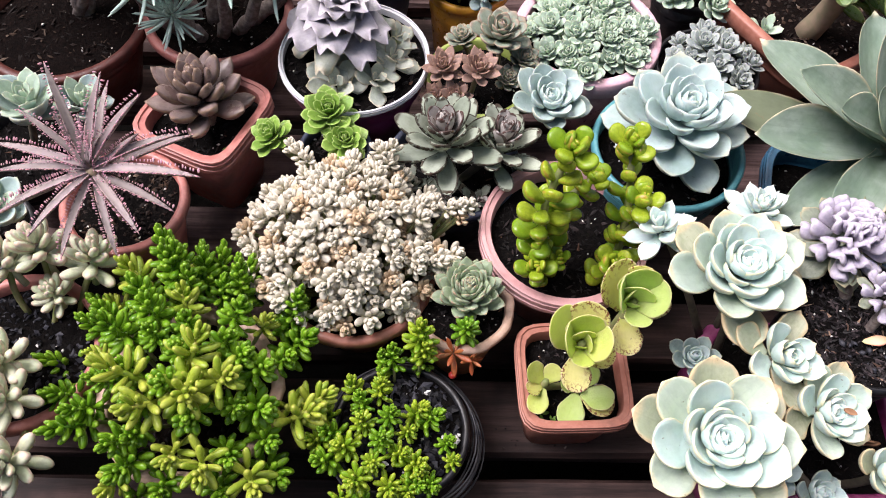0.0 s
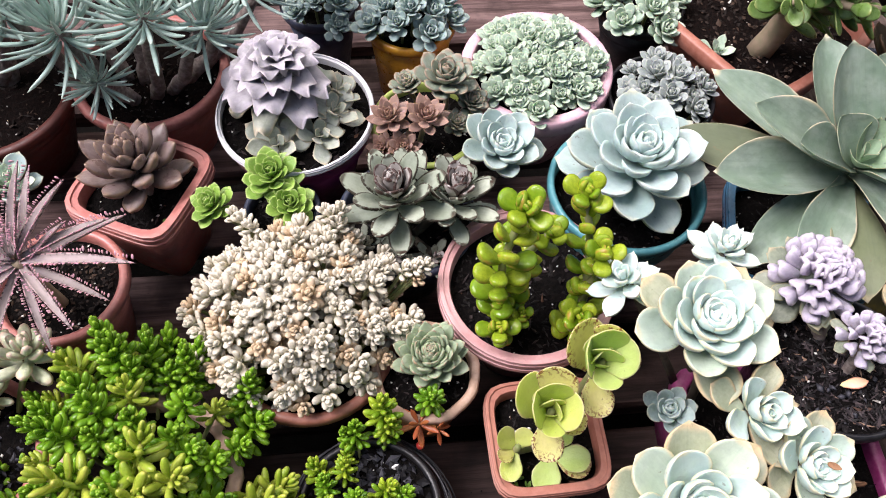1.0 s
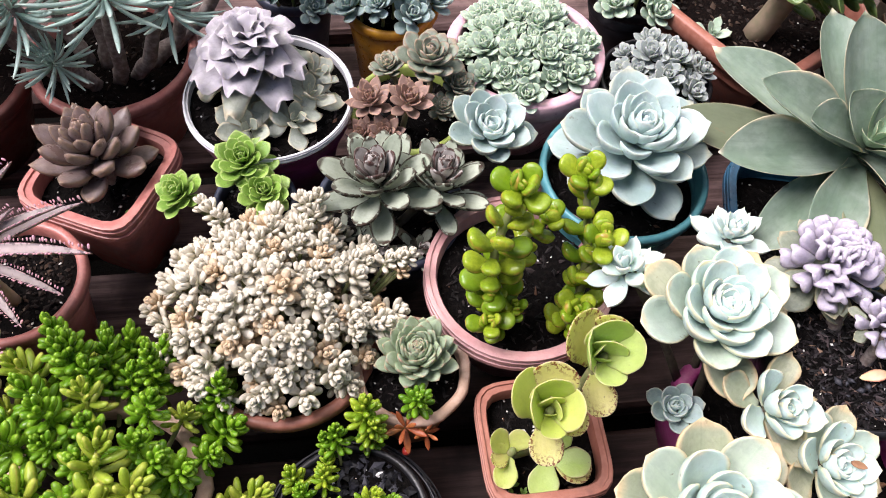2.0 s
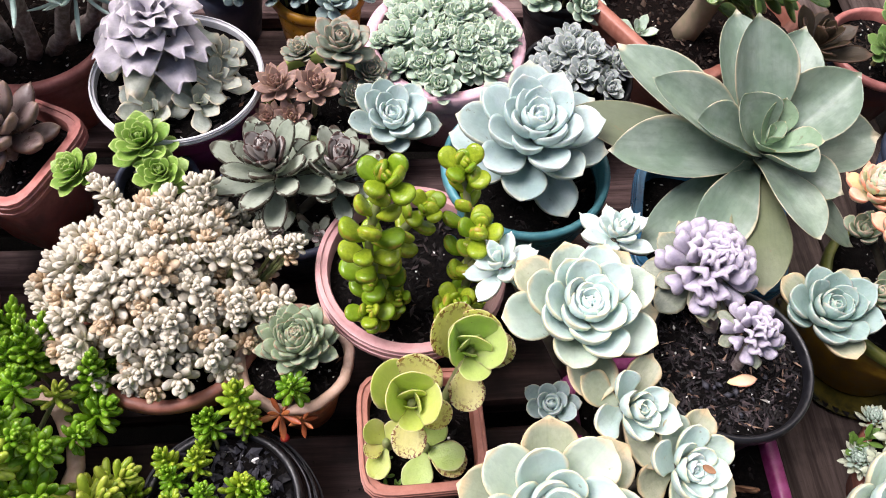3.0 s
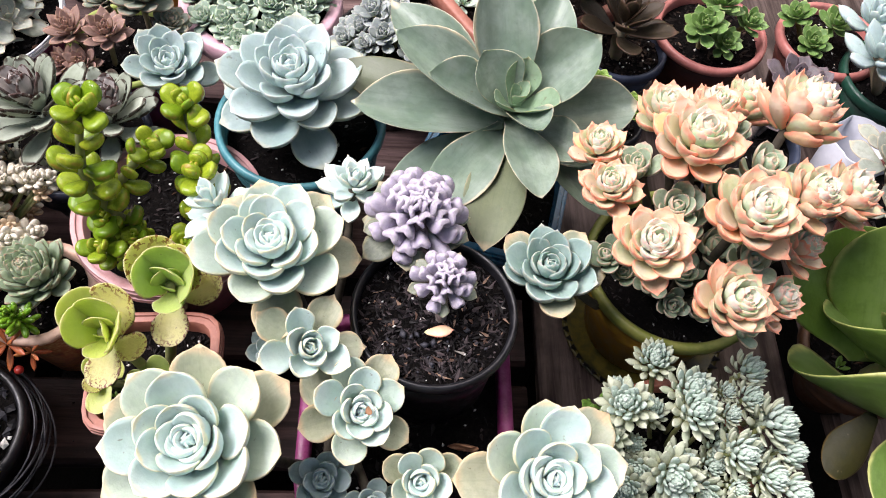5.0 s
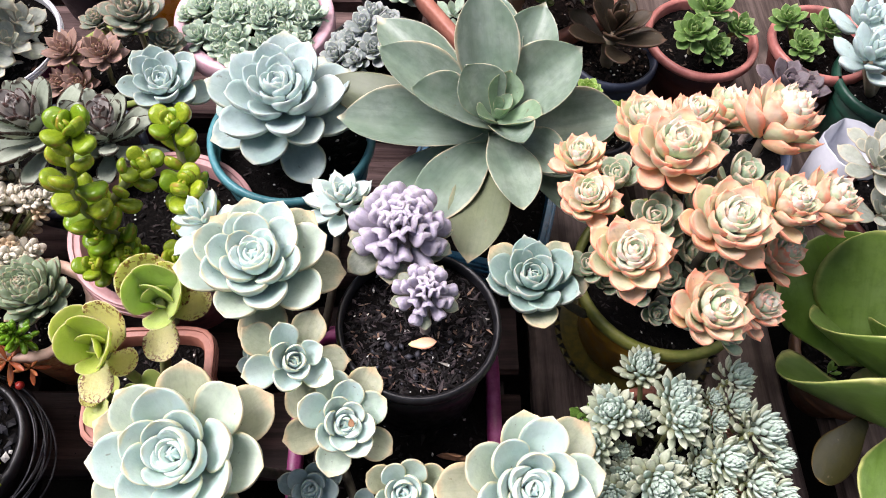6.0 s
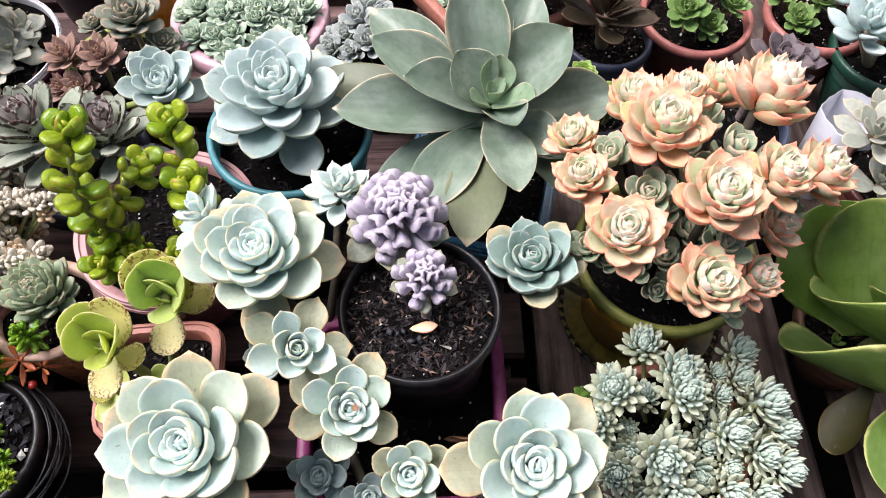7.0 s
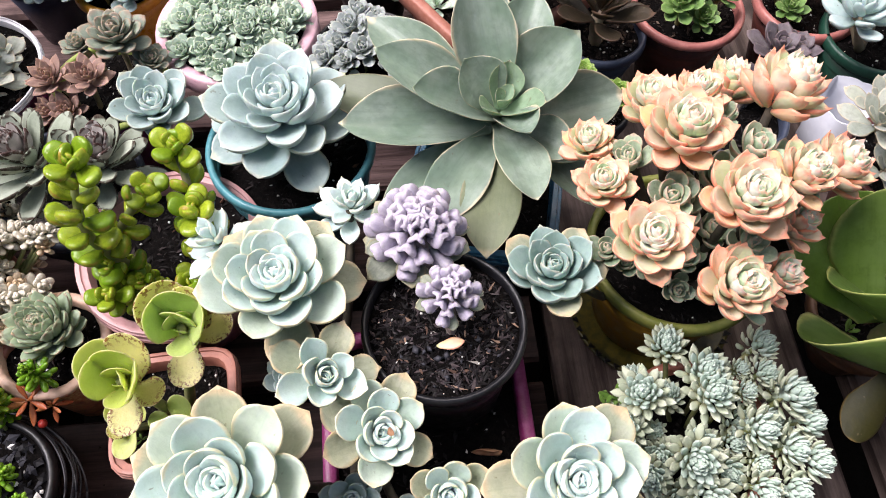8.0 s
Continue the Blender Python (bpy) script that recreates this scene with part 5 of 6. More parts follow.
spots = dome(-0.210, 0.245, 0.098, 0.104, 0.108, 0.050, 54, 0.0210, 15, 0.02, 0.9)
crowd("jelly_bean_sedum", (-0.204, 0.232, 0.09), "glossy green jelly bean sedum overflowing its pot", bean + beany[:1], spots + [(-0.222, 0.335, 0.15, 0.023, -0.1, 0.3), (-0.215, 0.325, 0.145, 0.022, 0, 0.3)], M_STEMGREEN, 0.002, 16, part_name="shoot", root=0.6)
crowd("yellow_sedum_shoots", (-0.20, 0.215, 0.09), "long yellow-green sedum shoots", beany, [(-0.190, 0.215, 0.160, 0.0325, 0.3, -0.5), (-0.212, 0.205, 0.156, 0.0312, -0.4, -0.5), (-0.168, 0.222, 0.158, 0.0286, 0.6, -0.2), (-0.25, 0.325, 0.13, 0.0286, -0.4, 0.2), (-0.228, 0.222, 0.160, 0.0312, -0.8, 0.1), (-0.190, 0.234, 0.162, 0.0312, 0.4, 0.5), (-0.112, 0.205, 0.108, 0.0325, 0.9, 0.0), (-0.100, 0.218, 0.100, 0.0286, 0.9, 0.2), (-0.175, 0.165, 0.130, 0.0286, 0.2, -0.8), (-0.140, 0.158, 0.115, 0.0286, 0.5, -0.8)], M_STEMGREEN, 0.002, 17, part_name="shoot")
BEANM = leaf_mat("bean_lime_skin", (0.15, 0.29, 0.014), (0.34, 0.44, 0.030), (0.46, 0.46, 0.06), (0.95, 1.15), bloom=0.0, rough=0.25, sss=0.1)
limebean = [cluster_mesh("shoot", BEANM, 26, 1.0, (-4, 82), BEANL, inner=0.50, height=1.6, seed=171 + k, stem=0.6, stem_r=0.10, power=1.3) for k in range(2)]
spots = dome(-0.036, 0.19, 0.080, 0.048, 0.062, 0.024, 24, 0.0155, 18, 0.0, 0.7)
crowd("jelly_bean_sedum", (-0.02, 0.205, 0.077), "small bright green sedum among black gravel", bean[:1] + limebean, spots + [(-0.02, 0.262, 0.10, 0.016, 0, 0.2), (0.005, 0.272, 0.125, 0.020, 0, 0.2), (0.008, 0.265, 0.115, 0.016, 0.1, 0), (0.028, 0.19, 0.085, 0.012, 0.3, 0), (0.034, 0.175, 0.083, 0.011, 0.3, 0), (0.004, 0.168, 0.084, 0.015, 0.1, -0.3), (0.014, 0.158, 0.083, 0.014, 0.2, -0.4), (-0.004, 0.152, 0.084, 0.015, 0, -0.5)], M_STEMGREEN, 0.0016, 19, part_name="shoot", root=0.85)
crowd("sedum_sprig", (0.045, 0.285, 0.10), "small green sedum sprig at a clay pot's edge", bean[2:3], [(0.046, 0.286, 0.120, 0.018, 0.05, -0.2)], M_STEMGREEN, 0.002, 20, part_name="shoot")
tall = [cluster_mesh("shoot", BEAN, 46, 1.0, (10, 80), BEANL, inner=0.6, height=3.4, seed=78 + k, stem=0.6, stem_r=0.10, power=1.6) for k in range(2)]
crowd("tall_sedum_shoots", (0.0, 0.262, 0.077), "upright bright green sedum columns", tall, [(0.006, 0.268, 0.085, 0.0155, 0.05, 0.1), (-0.026, 0.262, 0.082, 0.012, -0.1, 0.1), (-0.218, 0.318, 0.118, 0.021, -0.05, 0.25), (-0.165, 0.315, 0.112, 0.018, 0.1, 0.3), (-0.120, 0.295, 0.105, 0.018, 0.3, 0.2)], M_STEMGREEN, 0.002, 22, part_name="shoot", root=1.0)
RED = leaf_mat("red_orange_skin", (0.34, 0.08, 0.03), (0.42, 0.17, 0.05), (0.48, 0.10, 0.05), (0.9, 1.1), bloom=0.0, rough=0.3)
plant = thing("red_sedum", (0.040, 0.280, 0.10), "small red-orange sedum leaves over a clay pot's rim", "succulent", "potted succulents")
rosette(plant, (0.036, 0.270, 0.112), 0.024, [(1, "redleaf", RED, dict(FAT, W=0.30))], n=10, e=(-40, 40), lean=(-0.1, -0.4), inner=0.5)
rosette(plant, (0.052, 0.266, 0.106), 0.018, [(1, "redleaf", RED, dict(FAT, W=0.30))], n=7, e=(-40, 40), lean=(0.2, -0.6), inner=0.5, seed=3)
PALE = leaf_mat("pale_finger_skin", (0.50, 0.57, 0.36), (0.66, 0.66, 0.48), (0.58, 0.42, 0.34), (0.8, 1.05), bloom=0.3, rough=0.5)
pale = [cluster_mesh("shoot", PALE, 20, 1.0, (0, 80), dict(W=0.42, T=0.34, peak=0.6, base=0.5, tip=0.55, cup=0.05, bend=0.12, nu=6, nv=6, flat=0.8), inner=0.5, height=0.7, seed=91 + k, stem=0.6, stem_r=0.1) for k in range(3)]
crowd("pale_sedum", (-0.36, 0.27, 0.098), "pale green and pinkish finger-leaved sedum", pale, [(-0.345, 0.345, 0.145, 0.0390, -0.1, 0.2), (-0.30, 0.338, 0.14, 0.0366, 0.2, 0.2), (-0.335, 0.315, 0.12, 0.0268, 0, 0), (-0.375, 0.335, 0.14, 0.0366, -0.3, 0.2), (-0.355, 0.245, 0.135, 0.0366, 0, -0.2), (-0.345, 0.215, 0.13, 0.0366, 0, -0.3), (-0.335, 0.165, 0.12, 0.0366, 0.1, -0.5), (-0.375, 0.185, 0.12, 0.0366, -0.1, -0.4), (-0.40, 0.24, 0.13, 0.0366, -0.3, 0)], M_STEMGREEN, 0.003, 21, part_name="shoot", root=0.6)
LEFTB = [(0.3, "blue_old", BLUE_OLD, ECH_LONG), (1, "sagey", SAGE, ECH_LONG)]
echeveria((-0.42, 0.50, 0.09), [((-0.40, 0.515, 0.16), 0.050, 18, (0.1, 0), 0), ((-0.355, 0.525, 0.15), 0.04, 14, (0.3, 0.1), 30)], LEFTB, "pale sage echeveria behind the pink kalanchoe")
echeveria((-0.44, 0.395, 0.09), [((-0.415, 0.40, 0.14), 0.045, 18, (0.2, 0), 0)], LEFTB, "pale sage echeveria at the bench edge")

# jade stems
JADE = leaf_mat("jade_skin", (0.150, 0.270, 0.012), (0.36, 0.43, 0.030), (0.50, 0.24, 0.06), (1.06, 1.17), bloom=0.0, rough=0.14, sss=0.1)
JADEL = dict(W=0.74, T=0.50, peak=0.62, base=0.30, tip=0.45, cup=0.05, bend=0.22, nu=11, nv=14, flat=0.8, fat=0.7)


def jade_stem(parent, pts, r, count, size, mat_key, material, shape, lean_up=35, seed=0, tip_size=0.55, stem_mat=M_STEMGREEN):
    """A stem with opposite pairs of leaves, each a part; they get smaller to the tip."""
    rng = random.Random(seed)
    o = parent.matrix_basis.translation
    P = [Vector(p) - o for p in pts]
    v, f, u = tube(P, radii(r, r * 0.7, len(P)), 8, 0.06, seed)
    st = part("stem", mesh_of("stem", v, f, stem_mat, u), parent)
    n = len(P) - 1
    for i in range(count):
        g = (i + 0.6) / count
        k = min(int(g * n), n - 1)
        p = P[k].lerp(P[k + 1], g * n - k)
        d = (P[k + 1] - P[k]).normalized()
        q = Vector((0, 0, 1)).rotation_difference(d).to_matrix().to_4x4()
        for s in (0, 180):
            el = lean_up + (75 - lean_up) * max(g - 0.7, 0) * 2.8 + rng.uniform(-10, 10)
            sz = size * (1 - (1 - tip_size) * g ** 2) * rng.uniform(0.85, 1.12)
            m = Matrix.Translation(p) @ q @ Matrix.Rotation(radians(i * 88 + s + rng.uniform(-12, 12)), 4, "Z") @ Matrix.Rotation(radians(-el), 4, "Y") @ Matrix.Scale(sz, 4)
            part("leaf", leaf_mesh(mat_key, material, **shape), st, m)


def jade_tip(parent, at, size, lean=(0, 0), seed=0):
    """The three crossed pairs of leaves that end a stem, smallest at the heart."""
    o = parent.matrix_basis.translation
    v, f, u = tube([(0, 0, -0.006), (0, 0, 0.002)], [0.003, 0.002], 6)
    core = part("tip_rosette", mesh_of("tip_rosette", v, f, M_STEMGREEN, u), parent, facing(Vector(at) - o, lean, seed * 40))
    for k, (el, sz, up) in enumerate([(4, 1.0, -0.004), (24, 0.92, -0.001), (46, 0.62, 0.002), (66, 0.40, 0.004), (80, 0.26, 0.005)]):
        for side in (0, 180):
            m = Matrix.Translation((0, 0, up)) @ Matrix.Rotation(radians(k * 88 + side), 4, "Z") @ Matrix.Rotation(radians(-el), 4, "Y") @ Matrix.Scale(size * sz, 4)
            part("leaf", leaf_mesh("jade", JADE, **JADEL), core, m)


plant = thing("jade_plant", (0.147, 0.385, 0.111), "glossy yellow-green jade plant with round leaves", "succulent", "potted succulents")
# each stem's foot, tip, sag, pairs of leaves, leaf length and the length at the tip
for a, b, sag, n, size, tip in [
        ((0.124, 0.366, 0.150), (0.125, 0.376, 0.286), (-0.014, -0.010, 0), 11, 0.0275, 0.0250), ((0.186, 0.352, 0.109), (0.185, 0.409, 0.254), (0.006, -0.012, 0), 12, 0.0255, 0.0240),
        ((0.186, 0.366, 0.165), (0.195, 0.366, 0.230), (0.006, -0.004, 0), 4, 0.0225, 0.0230), ((0.122, 0.374, 0.190), (0.156, 0.392, 0.224), (0, 0, 0.004), 4, 0.0245, 0.0200),
        ((0.122, 0.356, 0.109), (0.110, 0.336, 0.160), (0, 0, 0.004), 5, 0.0195, 0.0215), ((0.134, 0.372, 0.109), (0.133, 0.350, 0.155), (0, 0, 0), 6, 0.0140, 0.0140),
        ((0.120, 0.372, 0.109), (0.112, 0.358, 0.172), (0, 0, 0), 6, 0.0150, 0.0150), ((0.186, 0.350, 0.109), (0.180, 0.336, 0.168), (0, 0, 0), 5, 0.0230, 0.0215),
        ((0.124, 0.366, 0.109), (0.124, 0.364, 0.152), (0, 0, 0), 3, 0.0150, 0.0150)]:
    seed = int(a[0] * 4000 + b[2] * 1000)
    jade_stem(plant, curve_pts(a, b, sag), 0.0042, n, size * 0.95, "jade", JADE, JADEL, 12, seed, 0.85)
    jade_tip(plant, b, tip * 0.98, ((b[0] - a[0]) * 2, -0.2), seed % 9)

# flapjack seedlings in the square pot
KAL = leaf_mat("freckled_lime_skin", (0.48, 0.48, 0.12), (0.60, 0.56, 0.20), (0.66, 0.56, 0.26), (0.98, 1.1), base_col=(0.40, 0.48, 0.08), bloom=0.05, rough=0.42, speckle=((0.16, 0.04, 0.02), 15.0), wear=0.4, sss=0.5, glow=2.5)
KALG = leaf_mat("leaf_green_skin", (0.33, 0.47, 0.105), (0.44, 0.56, 0.17), (0.62, 0.58, 0.26), (1.02, 1.10), bloom=0.05, rough=0.42, wear=0.4, sss=0.5, glow=2.5)
KALL = dict(W=0.84, T=0.08, peak=0.60, base=0.28, tip=0.5, cup=0.75, bend=0.16, nu=10, nv=12)


def paddles(parent, at, R, specs, lean=(0, 0), key="kal", mats=(KAL, KALG), shape=KALL, name="sprout"):
    """Broad leaves set in pairs: specs are (azimuth, elevation, length, which material)."""
    o = parent.matrix_basis.translation
    v, f, u = tube([(0, 0, -0.02), (0, 0, 0.012)], [0.004, 0.003], 8)
    core = part(name, mesh_of(name, v, f, M_STEMGREEN, u), parent, facing(Vector(at) - o, lean))
    for az, el, ln, w in specs:
        m = Matrix.Rotation(radians(az), 4, "Z") @ Matrix.Translation((0.002, 0, 0)) @ Matrix.Rotation(radians(-el), 4, "Y") @ Matrix.Scale(ln * R, 4)
        part("leaf", leaf_mesh(key + str(w), mats[w], **shape), core, m)


KALY = leaf_mat("lime_skin", (0.42, 0.53, 0.095), (0.54, 0.61, 0.16), (0.66, 0.60, 0.26), (1.0, 1.1), base_col=(0.46, 0.58, 0.12), bloom=0.05, rough=0.4, wear=0.4, sss=0.5, glow=2.5)
plant = thing("flapjack_kalanchoe", (0.152, 0.258, 0.08), "yellow-green kalanchoe with freckled round leaves", "succulent", "potted succulents")
stem(plant, curve_pts((0.146, 0.258, 0.078), (0.139, 0.249, 0.184)), radii(0.005, 0.004), M_STEMGREEN)
stem(plant, curve_pts((0.158, 0.262, 0.078), (0.183, 0.283, 0.194)), radii(0.005, 0.004), M_STEMGREEN)
stem(plant, curve_pts((0.158, 0.250, 0.078), (0.152, 0.240, 0.10)), radii(0.004, 0.003), M_STEMGREEN)
stem(plant, curve_pts((0.146, 0.252, 0.078), (0.120, 0.242, 0.10)), radii(0.004, 0.003), M_STEMGREEN)
KMATS = (KAL, KALG, KALY)
KCUP = dict(W=0.78, T=0.095, peak=0.58, base=0.36, tip=0.46, cup=0.22, bend=0.14, nu=11, nv=14, wave=0.015, freq=14.0)
paddles(plant, (0.139, 0.249, 0.184), 0.041, [(-8, 56, 1, 2), (172, 58, 1, 2), (88, 60, 1.06, 2), (268, 38, 0.66, 2), (95, 72, 0.70, 2), (20, 76, 0.60, 2), (265, 76, 0.36, 2)], (0, -0.25), "kalcup", KMATS, KCUP)
paddles(plant, (0.139, 0.250, 0.172), 0.033, [(264, -10, 1.05, 0), (74, 48, 1.5, 0), (-22, 14, 0.95, 0), (140, 46, 1.5, 2)], (0, -0.1), "kalcup", KMATS, KCUP)
paddles(plant, (0.183, 0.283, 0.194), 0.044, [(2, 55, 1, 1), (166, 58, 1.0, 1), (88, 62, 1.10, 1), (278, 36, 0.70, 1), (120, 74, 0.66, 1), (70, 78, 0.84, 1), (255, 76, 0.36, 1)], (0.05, -0.22), "kalcup", KMATS, KCUP)
paddles(plant, (0.183, 0.283, 0.180), 0.035, [(266, -12, 1.05, 0), (128, 50, 1.6, 0), (12, 12, 1.05, 0), (60, 52, 1.4, 0)], (0, -0.1), "kalcup", KMATS, KCUP)
paddles(plant, (0.152, 0.240, 0.098), 0.036, [(-24, 14, 0.92, 1), (60, 40, 0.86, 1), (250, -10, 0.95, 1), (160, 34, 0.62, 1), (-30, -6, 0.95, 0)], (0, -0.1), "kalcup", KMATS, KCUP)
paddles(plant, (0.120, 0.243, 0.105), 0.034, [(248, -10, 0.78, 2), (140, 40, 0.8, 2), (50, 44, 0.7, 2), (205, 24, 0.6, 0)], (0, -0.1), "kalcup", KMATS, KCUP)

# panda plant
PANDA = leaf_mat("felted_grey_skin", (0.31, 0.36, 0.27), (0.42, 0.46, 0.36), (0.035, 0.016, 0.010), (0.91, 0.96), bloom=0.25, rough=0.85, spots=9.0, sss=0.0)
PANDA_NEW = leaf_mat("felted_pale_skin", (0.41, 0.38, 0.35), (0.50, 0.46, 0.43), (0.055, 0.016, 0.011), (0.90, 0.95), bloom=0.2, rough=0.85, spots=6.0, sss=0.0)
PANL = dict(W=0.40, T=0.15, peak=0.62, base=0.40, tip=0.56, cup=0.36, bend=0.14, nu=12, nv=14)
plant = thing("panda_plant", (0.045, 0.478, 0.095), "felted grey panda plant with brown-stitched leaf edges", "succulent", "potted succulents")
for i, (at, R, n, lean) in enumerate([((0.029, 0.478, 0.142), 0.070, 34, (-0.08, -0.10)), ((0.079, 0.484, 0.126), 0.064, 30, (0.15, -0.02)), ((-0.008, 0.458, 0.108), 0.030, 14, (-0.4, -0.2)), ((0.060, 0.440, 0.106), 0.028, 12, (0.2, -0.4)), ((0.028, 0.446, 0.104), 0.034, 12, (0.0, -0.5))]):
    stem(plant, curve_pts((0.04, 0.475, 0.092), Vector(at) + Vector((0, 0, 0.01))), radii(0.005, 0.004), M_STEMDARK, seed=i)
    rosette(plant, at, R, [(0.62, "panda", PANDA, PANL), (1, "panda_new", PANDA_NEW, dict(PANL, W=0.46))], n=n, e=(-12, 80), lean=lean, inner=0.40, height=0.62, power=0.62, seed=i, jitter=9)

# pink kalanchoe with plantlets along the leaf edges
SPIKE = leaf_mat("mottled_mauve_skin", (0.24, 0.20, 0.185), (0.38, 0.30, 0.30), (0.66, 0.34, 0.40), (0.95, 1.08), bloom=0.1, rough=0.55, speckle=((0.10, 0.07, 0.075), 22.0))
BEAD = leaf_mat("pink_plantlet_skin", (0.62, 0.30, 0.36), (0.52, 0.38, 0.40), (0.75, 0.34, 0.46), (0.7, 1.0), bloom=0.2, rough=0.5)
v0, f0, u0 = leaf(W=0.095, T=0.065, peak=0.35, base=0.7, tip=0.8, cup=0.5, bend=0.10, nu=14, nv=8, fold=0.65, droop=0.16)
spike_leaf = mesh_of("leaf", v0, f0, SPIKE, u0)
ps = []
rng = random.Random(12)
for k in range(28):
    s = 0.14 + 0.84 * k / 27 + rng.uniform(-0.008, 0.008)
    hw = 0.046 * (1 - max((s - 0.35) / 0.65, 0) ** 2) ** 0.9 + 0.006
    for side in (-1, 1):
        m = Matrix.Translation((s, side * hw, 0.03 + 0.10 * s * s - 0.16 * s ** 3 + 0.65 * hw)) @ Matrix.Rotation(radians(90 * side), 4, "Z") @ Matrix.Rotation(radians(-30), 4, "Y") @ Matrix.Scale(rng.uniform(0.018, 0.050), 4)
        ps.append(moved(leaf(W=0.5, T=0.4, peak=0.6, base=0.5, tip=0.5, nu=4, nv=5), m))
v0, f0, u0 = join(ps)
bead_mesh = mesh_of("plantlet_fringe", v0, f0, BEAD, u0)
plant = thing("pink_kalanchoe", (-0.297, 0.415, 0.104), "mauve kalanchoe with pink plantlets along narrow leaves", "succulent", "potted succulents")
stem(plant, curve_pts((-0.297, 0.415, 0.10), (-0.294, 0.404, 0.207)), radii(0.006, 0.005), M_STEMPALE)
top = Vector((-0.294, 0.404, 0.212)) - plant.matrix_basis.translation
rng = random.Random(4)
for i, (az, el, ln) in enumerate([(70, 50, 0.085), (115, 48, 0.095), (150, 35, 0.075), (40, 40, 0.085), (170, 12, 0.09), (185, 5, 0.085), (15, 20, 0.09), (-8, 10, 0.105), (215, 5, 0.075), (238, 0, 0.08), (200, -12, 0.10), (255, -15, 0.085), (-50, 5, 0.085), (-25, 0, 0.085), (-70, -20, 0.08), (95, 65, 0.06), (60, 70, 0.05), (30, 5, 0.095), (160, -10, 0.09), (85, 30, 0.09), (130, 60, 0.07), (20, 45, 0.07)]):
    m = Matrix.Translation(top + Vector((0, 0, -0.001 * i))) @ Matrix.Rotation(radians(az), 4, "Z") @ Matrix.Rotation(radians(-el), 4, "Y") @ Matrix.Scale(ln, 4)
    lf = part("leaf", spike_leaf, plant, m)
    part("plantlet_fringe", bead_mesh, lf, None, "tiny pink plantlets")

# blue chalk sticks
CHALK = leaf_mat("chalk_blue_skin", (0.34, 0.48, 0.42), (0.47, 0.61, 0.55), (0.56, 0.64, 0.56), (0.9, 1.08), bloom=0.35, rough=0.5, sss=0.0, wear=0.6)
CHL = dict(W=0.088, T=0.075, peak=0.55, base=0.5, tip=0.55, cup=0.0, bend=0.46, nu=8, nv=6, flat=0.8)
chalk = [cluster_mesh("leaf_tuft", CHALK, 80, 1.0, (-30, 84), CHL, inner=0.5, height=0.5, seed=101 + k, jitter=12, base_r=0.03) for k in range(3)]
plant = thing("chalk_sticks", (-0.255, 0.69, 0.11), "blue chalk sticks with finger leaves on gnarled grey stems", "succulent", "potted succulents")
tufts = [(-0.285, 0.640, 0.225, 0.070, -0.2, -0.1), (-0.205, 0.645, 0.235, 0.072, 0, -0.15), (-0.160, 0.660, 0.205, 0.060, 0.3, 0), (-0.268, 0.628, 0.175, 0.042, 0.1, -0.6), (-0.34, 0.66, 0.235, 0.070, -0.3, 0), (-0.24, 0.71, 0.25, 0.07, 0, 0.1), (-0.12, 0.71, 0.22, 0.065, 0.3, 0.1), (-0.30, 0.73, 0.25, 0.07, -0.1, 0.2), (-0.08, 0.76, 0.2, 0.06, 0.4, 0.1)]
for i, (x, y, z, s, lx, ly) in enumerate(tufts):
    part("leaf_tuft", chalk[i % 3]["whole"], plant, facing(Vector((x, y, z)) - plant.matrix_basis.translation, (lx, ly), i * 50) @ Matrix.Scale(s, 4))
    foot = Vector((-0.25 + 0.35 * (x + 0.25), 0.68 + 0.3 * (y - 0.68), 0.106))
    mid = Vector((x * 0.6 - 0.25 * 0.4, y * 0.6 + 0.68 * 0.4, 0.135))
    top = Vector((x, y, z + s * 0.2))
    stem(plant, [foot, foot.lerp(mid, 0.6) + Vector((0, 0, 0.004)), mid, mid.lerp(top, 0.4) + Vector((0, 0, 0.008)), top], [0.008, 0.0085, 0.0075, 0.007, 0.005], M_STEM, seed=i, wobble=0.15)
plant = thing("chalk_sticks", (-0.42, 0.68, 0.108), "blue chalk sticks tuft over a clay pot", "succulent", "potted succulents")
for i, (x, y, z, s, lx, ly) in enumerate([(-0.37, 0.70, 0.225, 0.07, 0, 0), (-0.43, 0.71, 0.23, 0.075, -0.1, 0), (-0.40, 0.76, 0.23, 0.075, 0, 0.2)]):
    part("leaf_tuft", chalk[i]["whole"], plant, facing(Vector((x, y, z)) - plant.matrix_basis.translation, (lx, ly), i * 50) @ Matrix.Scale(s, 4))
    stem(plant, curve_pts((-0.41 + i * 0.005, 0.70, 0.105), (x, y, z + s * 0.2), (0.01, 0, 0)), radii(0.009, 0.005), M_STEM, seed=i + 20, wobble=0.12)

# the big flapjack at the bench's end
# Yellowish leaf rim, widened to paint the highlight along the edges too.
FLAP = leaf_mat("flapjack_skin", (0.10, 0.18, 0.026), (0.15, 0.24, 0.045), (0.46, 0.47, 0.16), (1.02, 1.08), bloom=0.10, rough=0.36, wear=1.3)
# Bronze leaf colour, darkened further for the shade under the upper leaves.
FLAPB = leaf_mat("flapjack_shaded_bronze_skin", (0.022, 0.024, 0.004), (0.040, 0.034, 0.006), (0.20, 0.13, 0.04), (1.03, 1.10), bloom=0.0, rough=0.6)
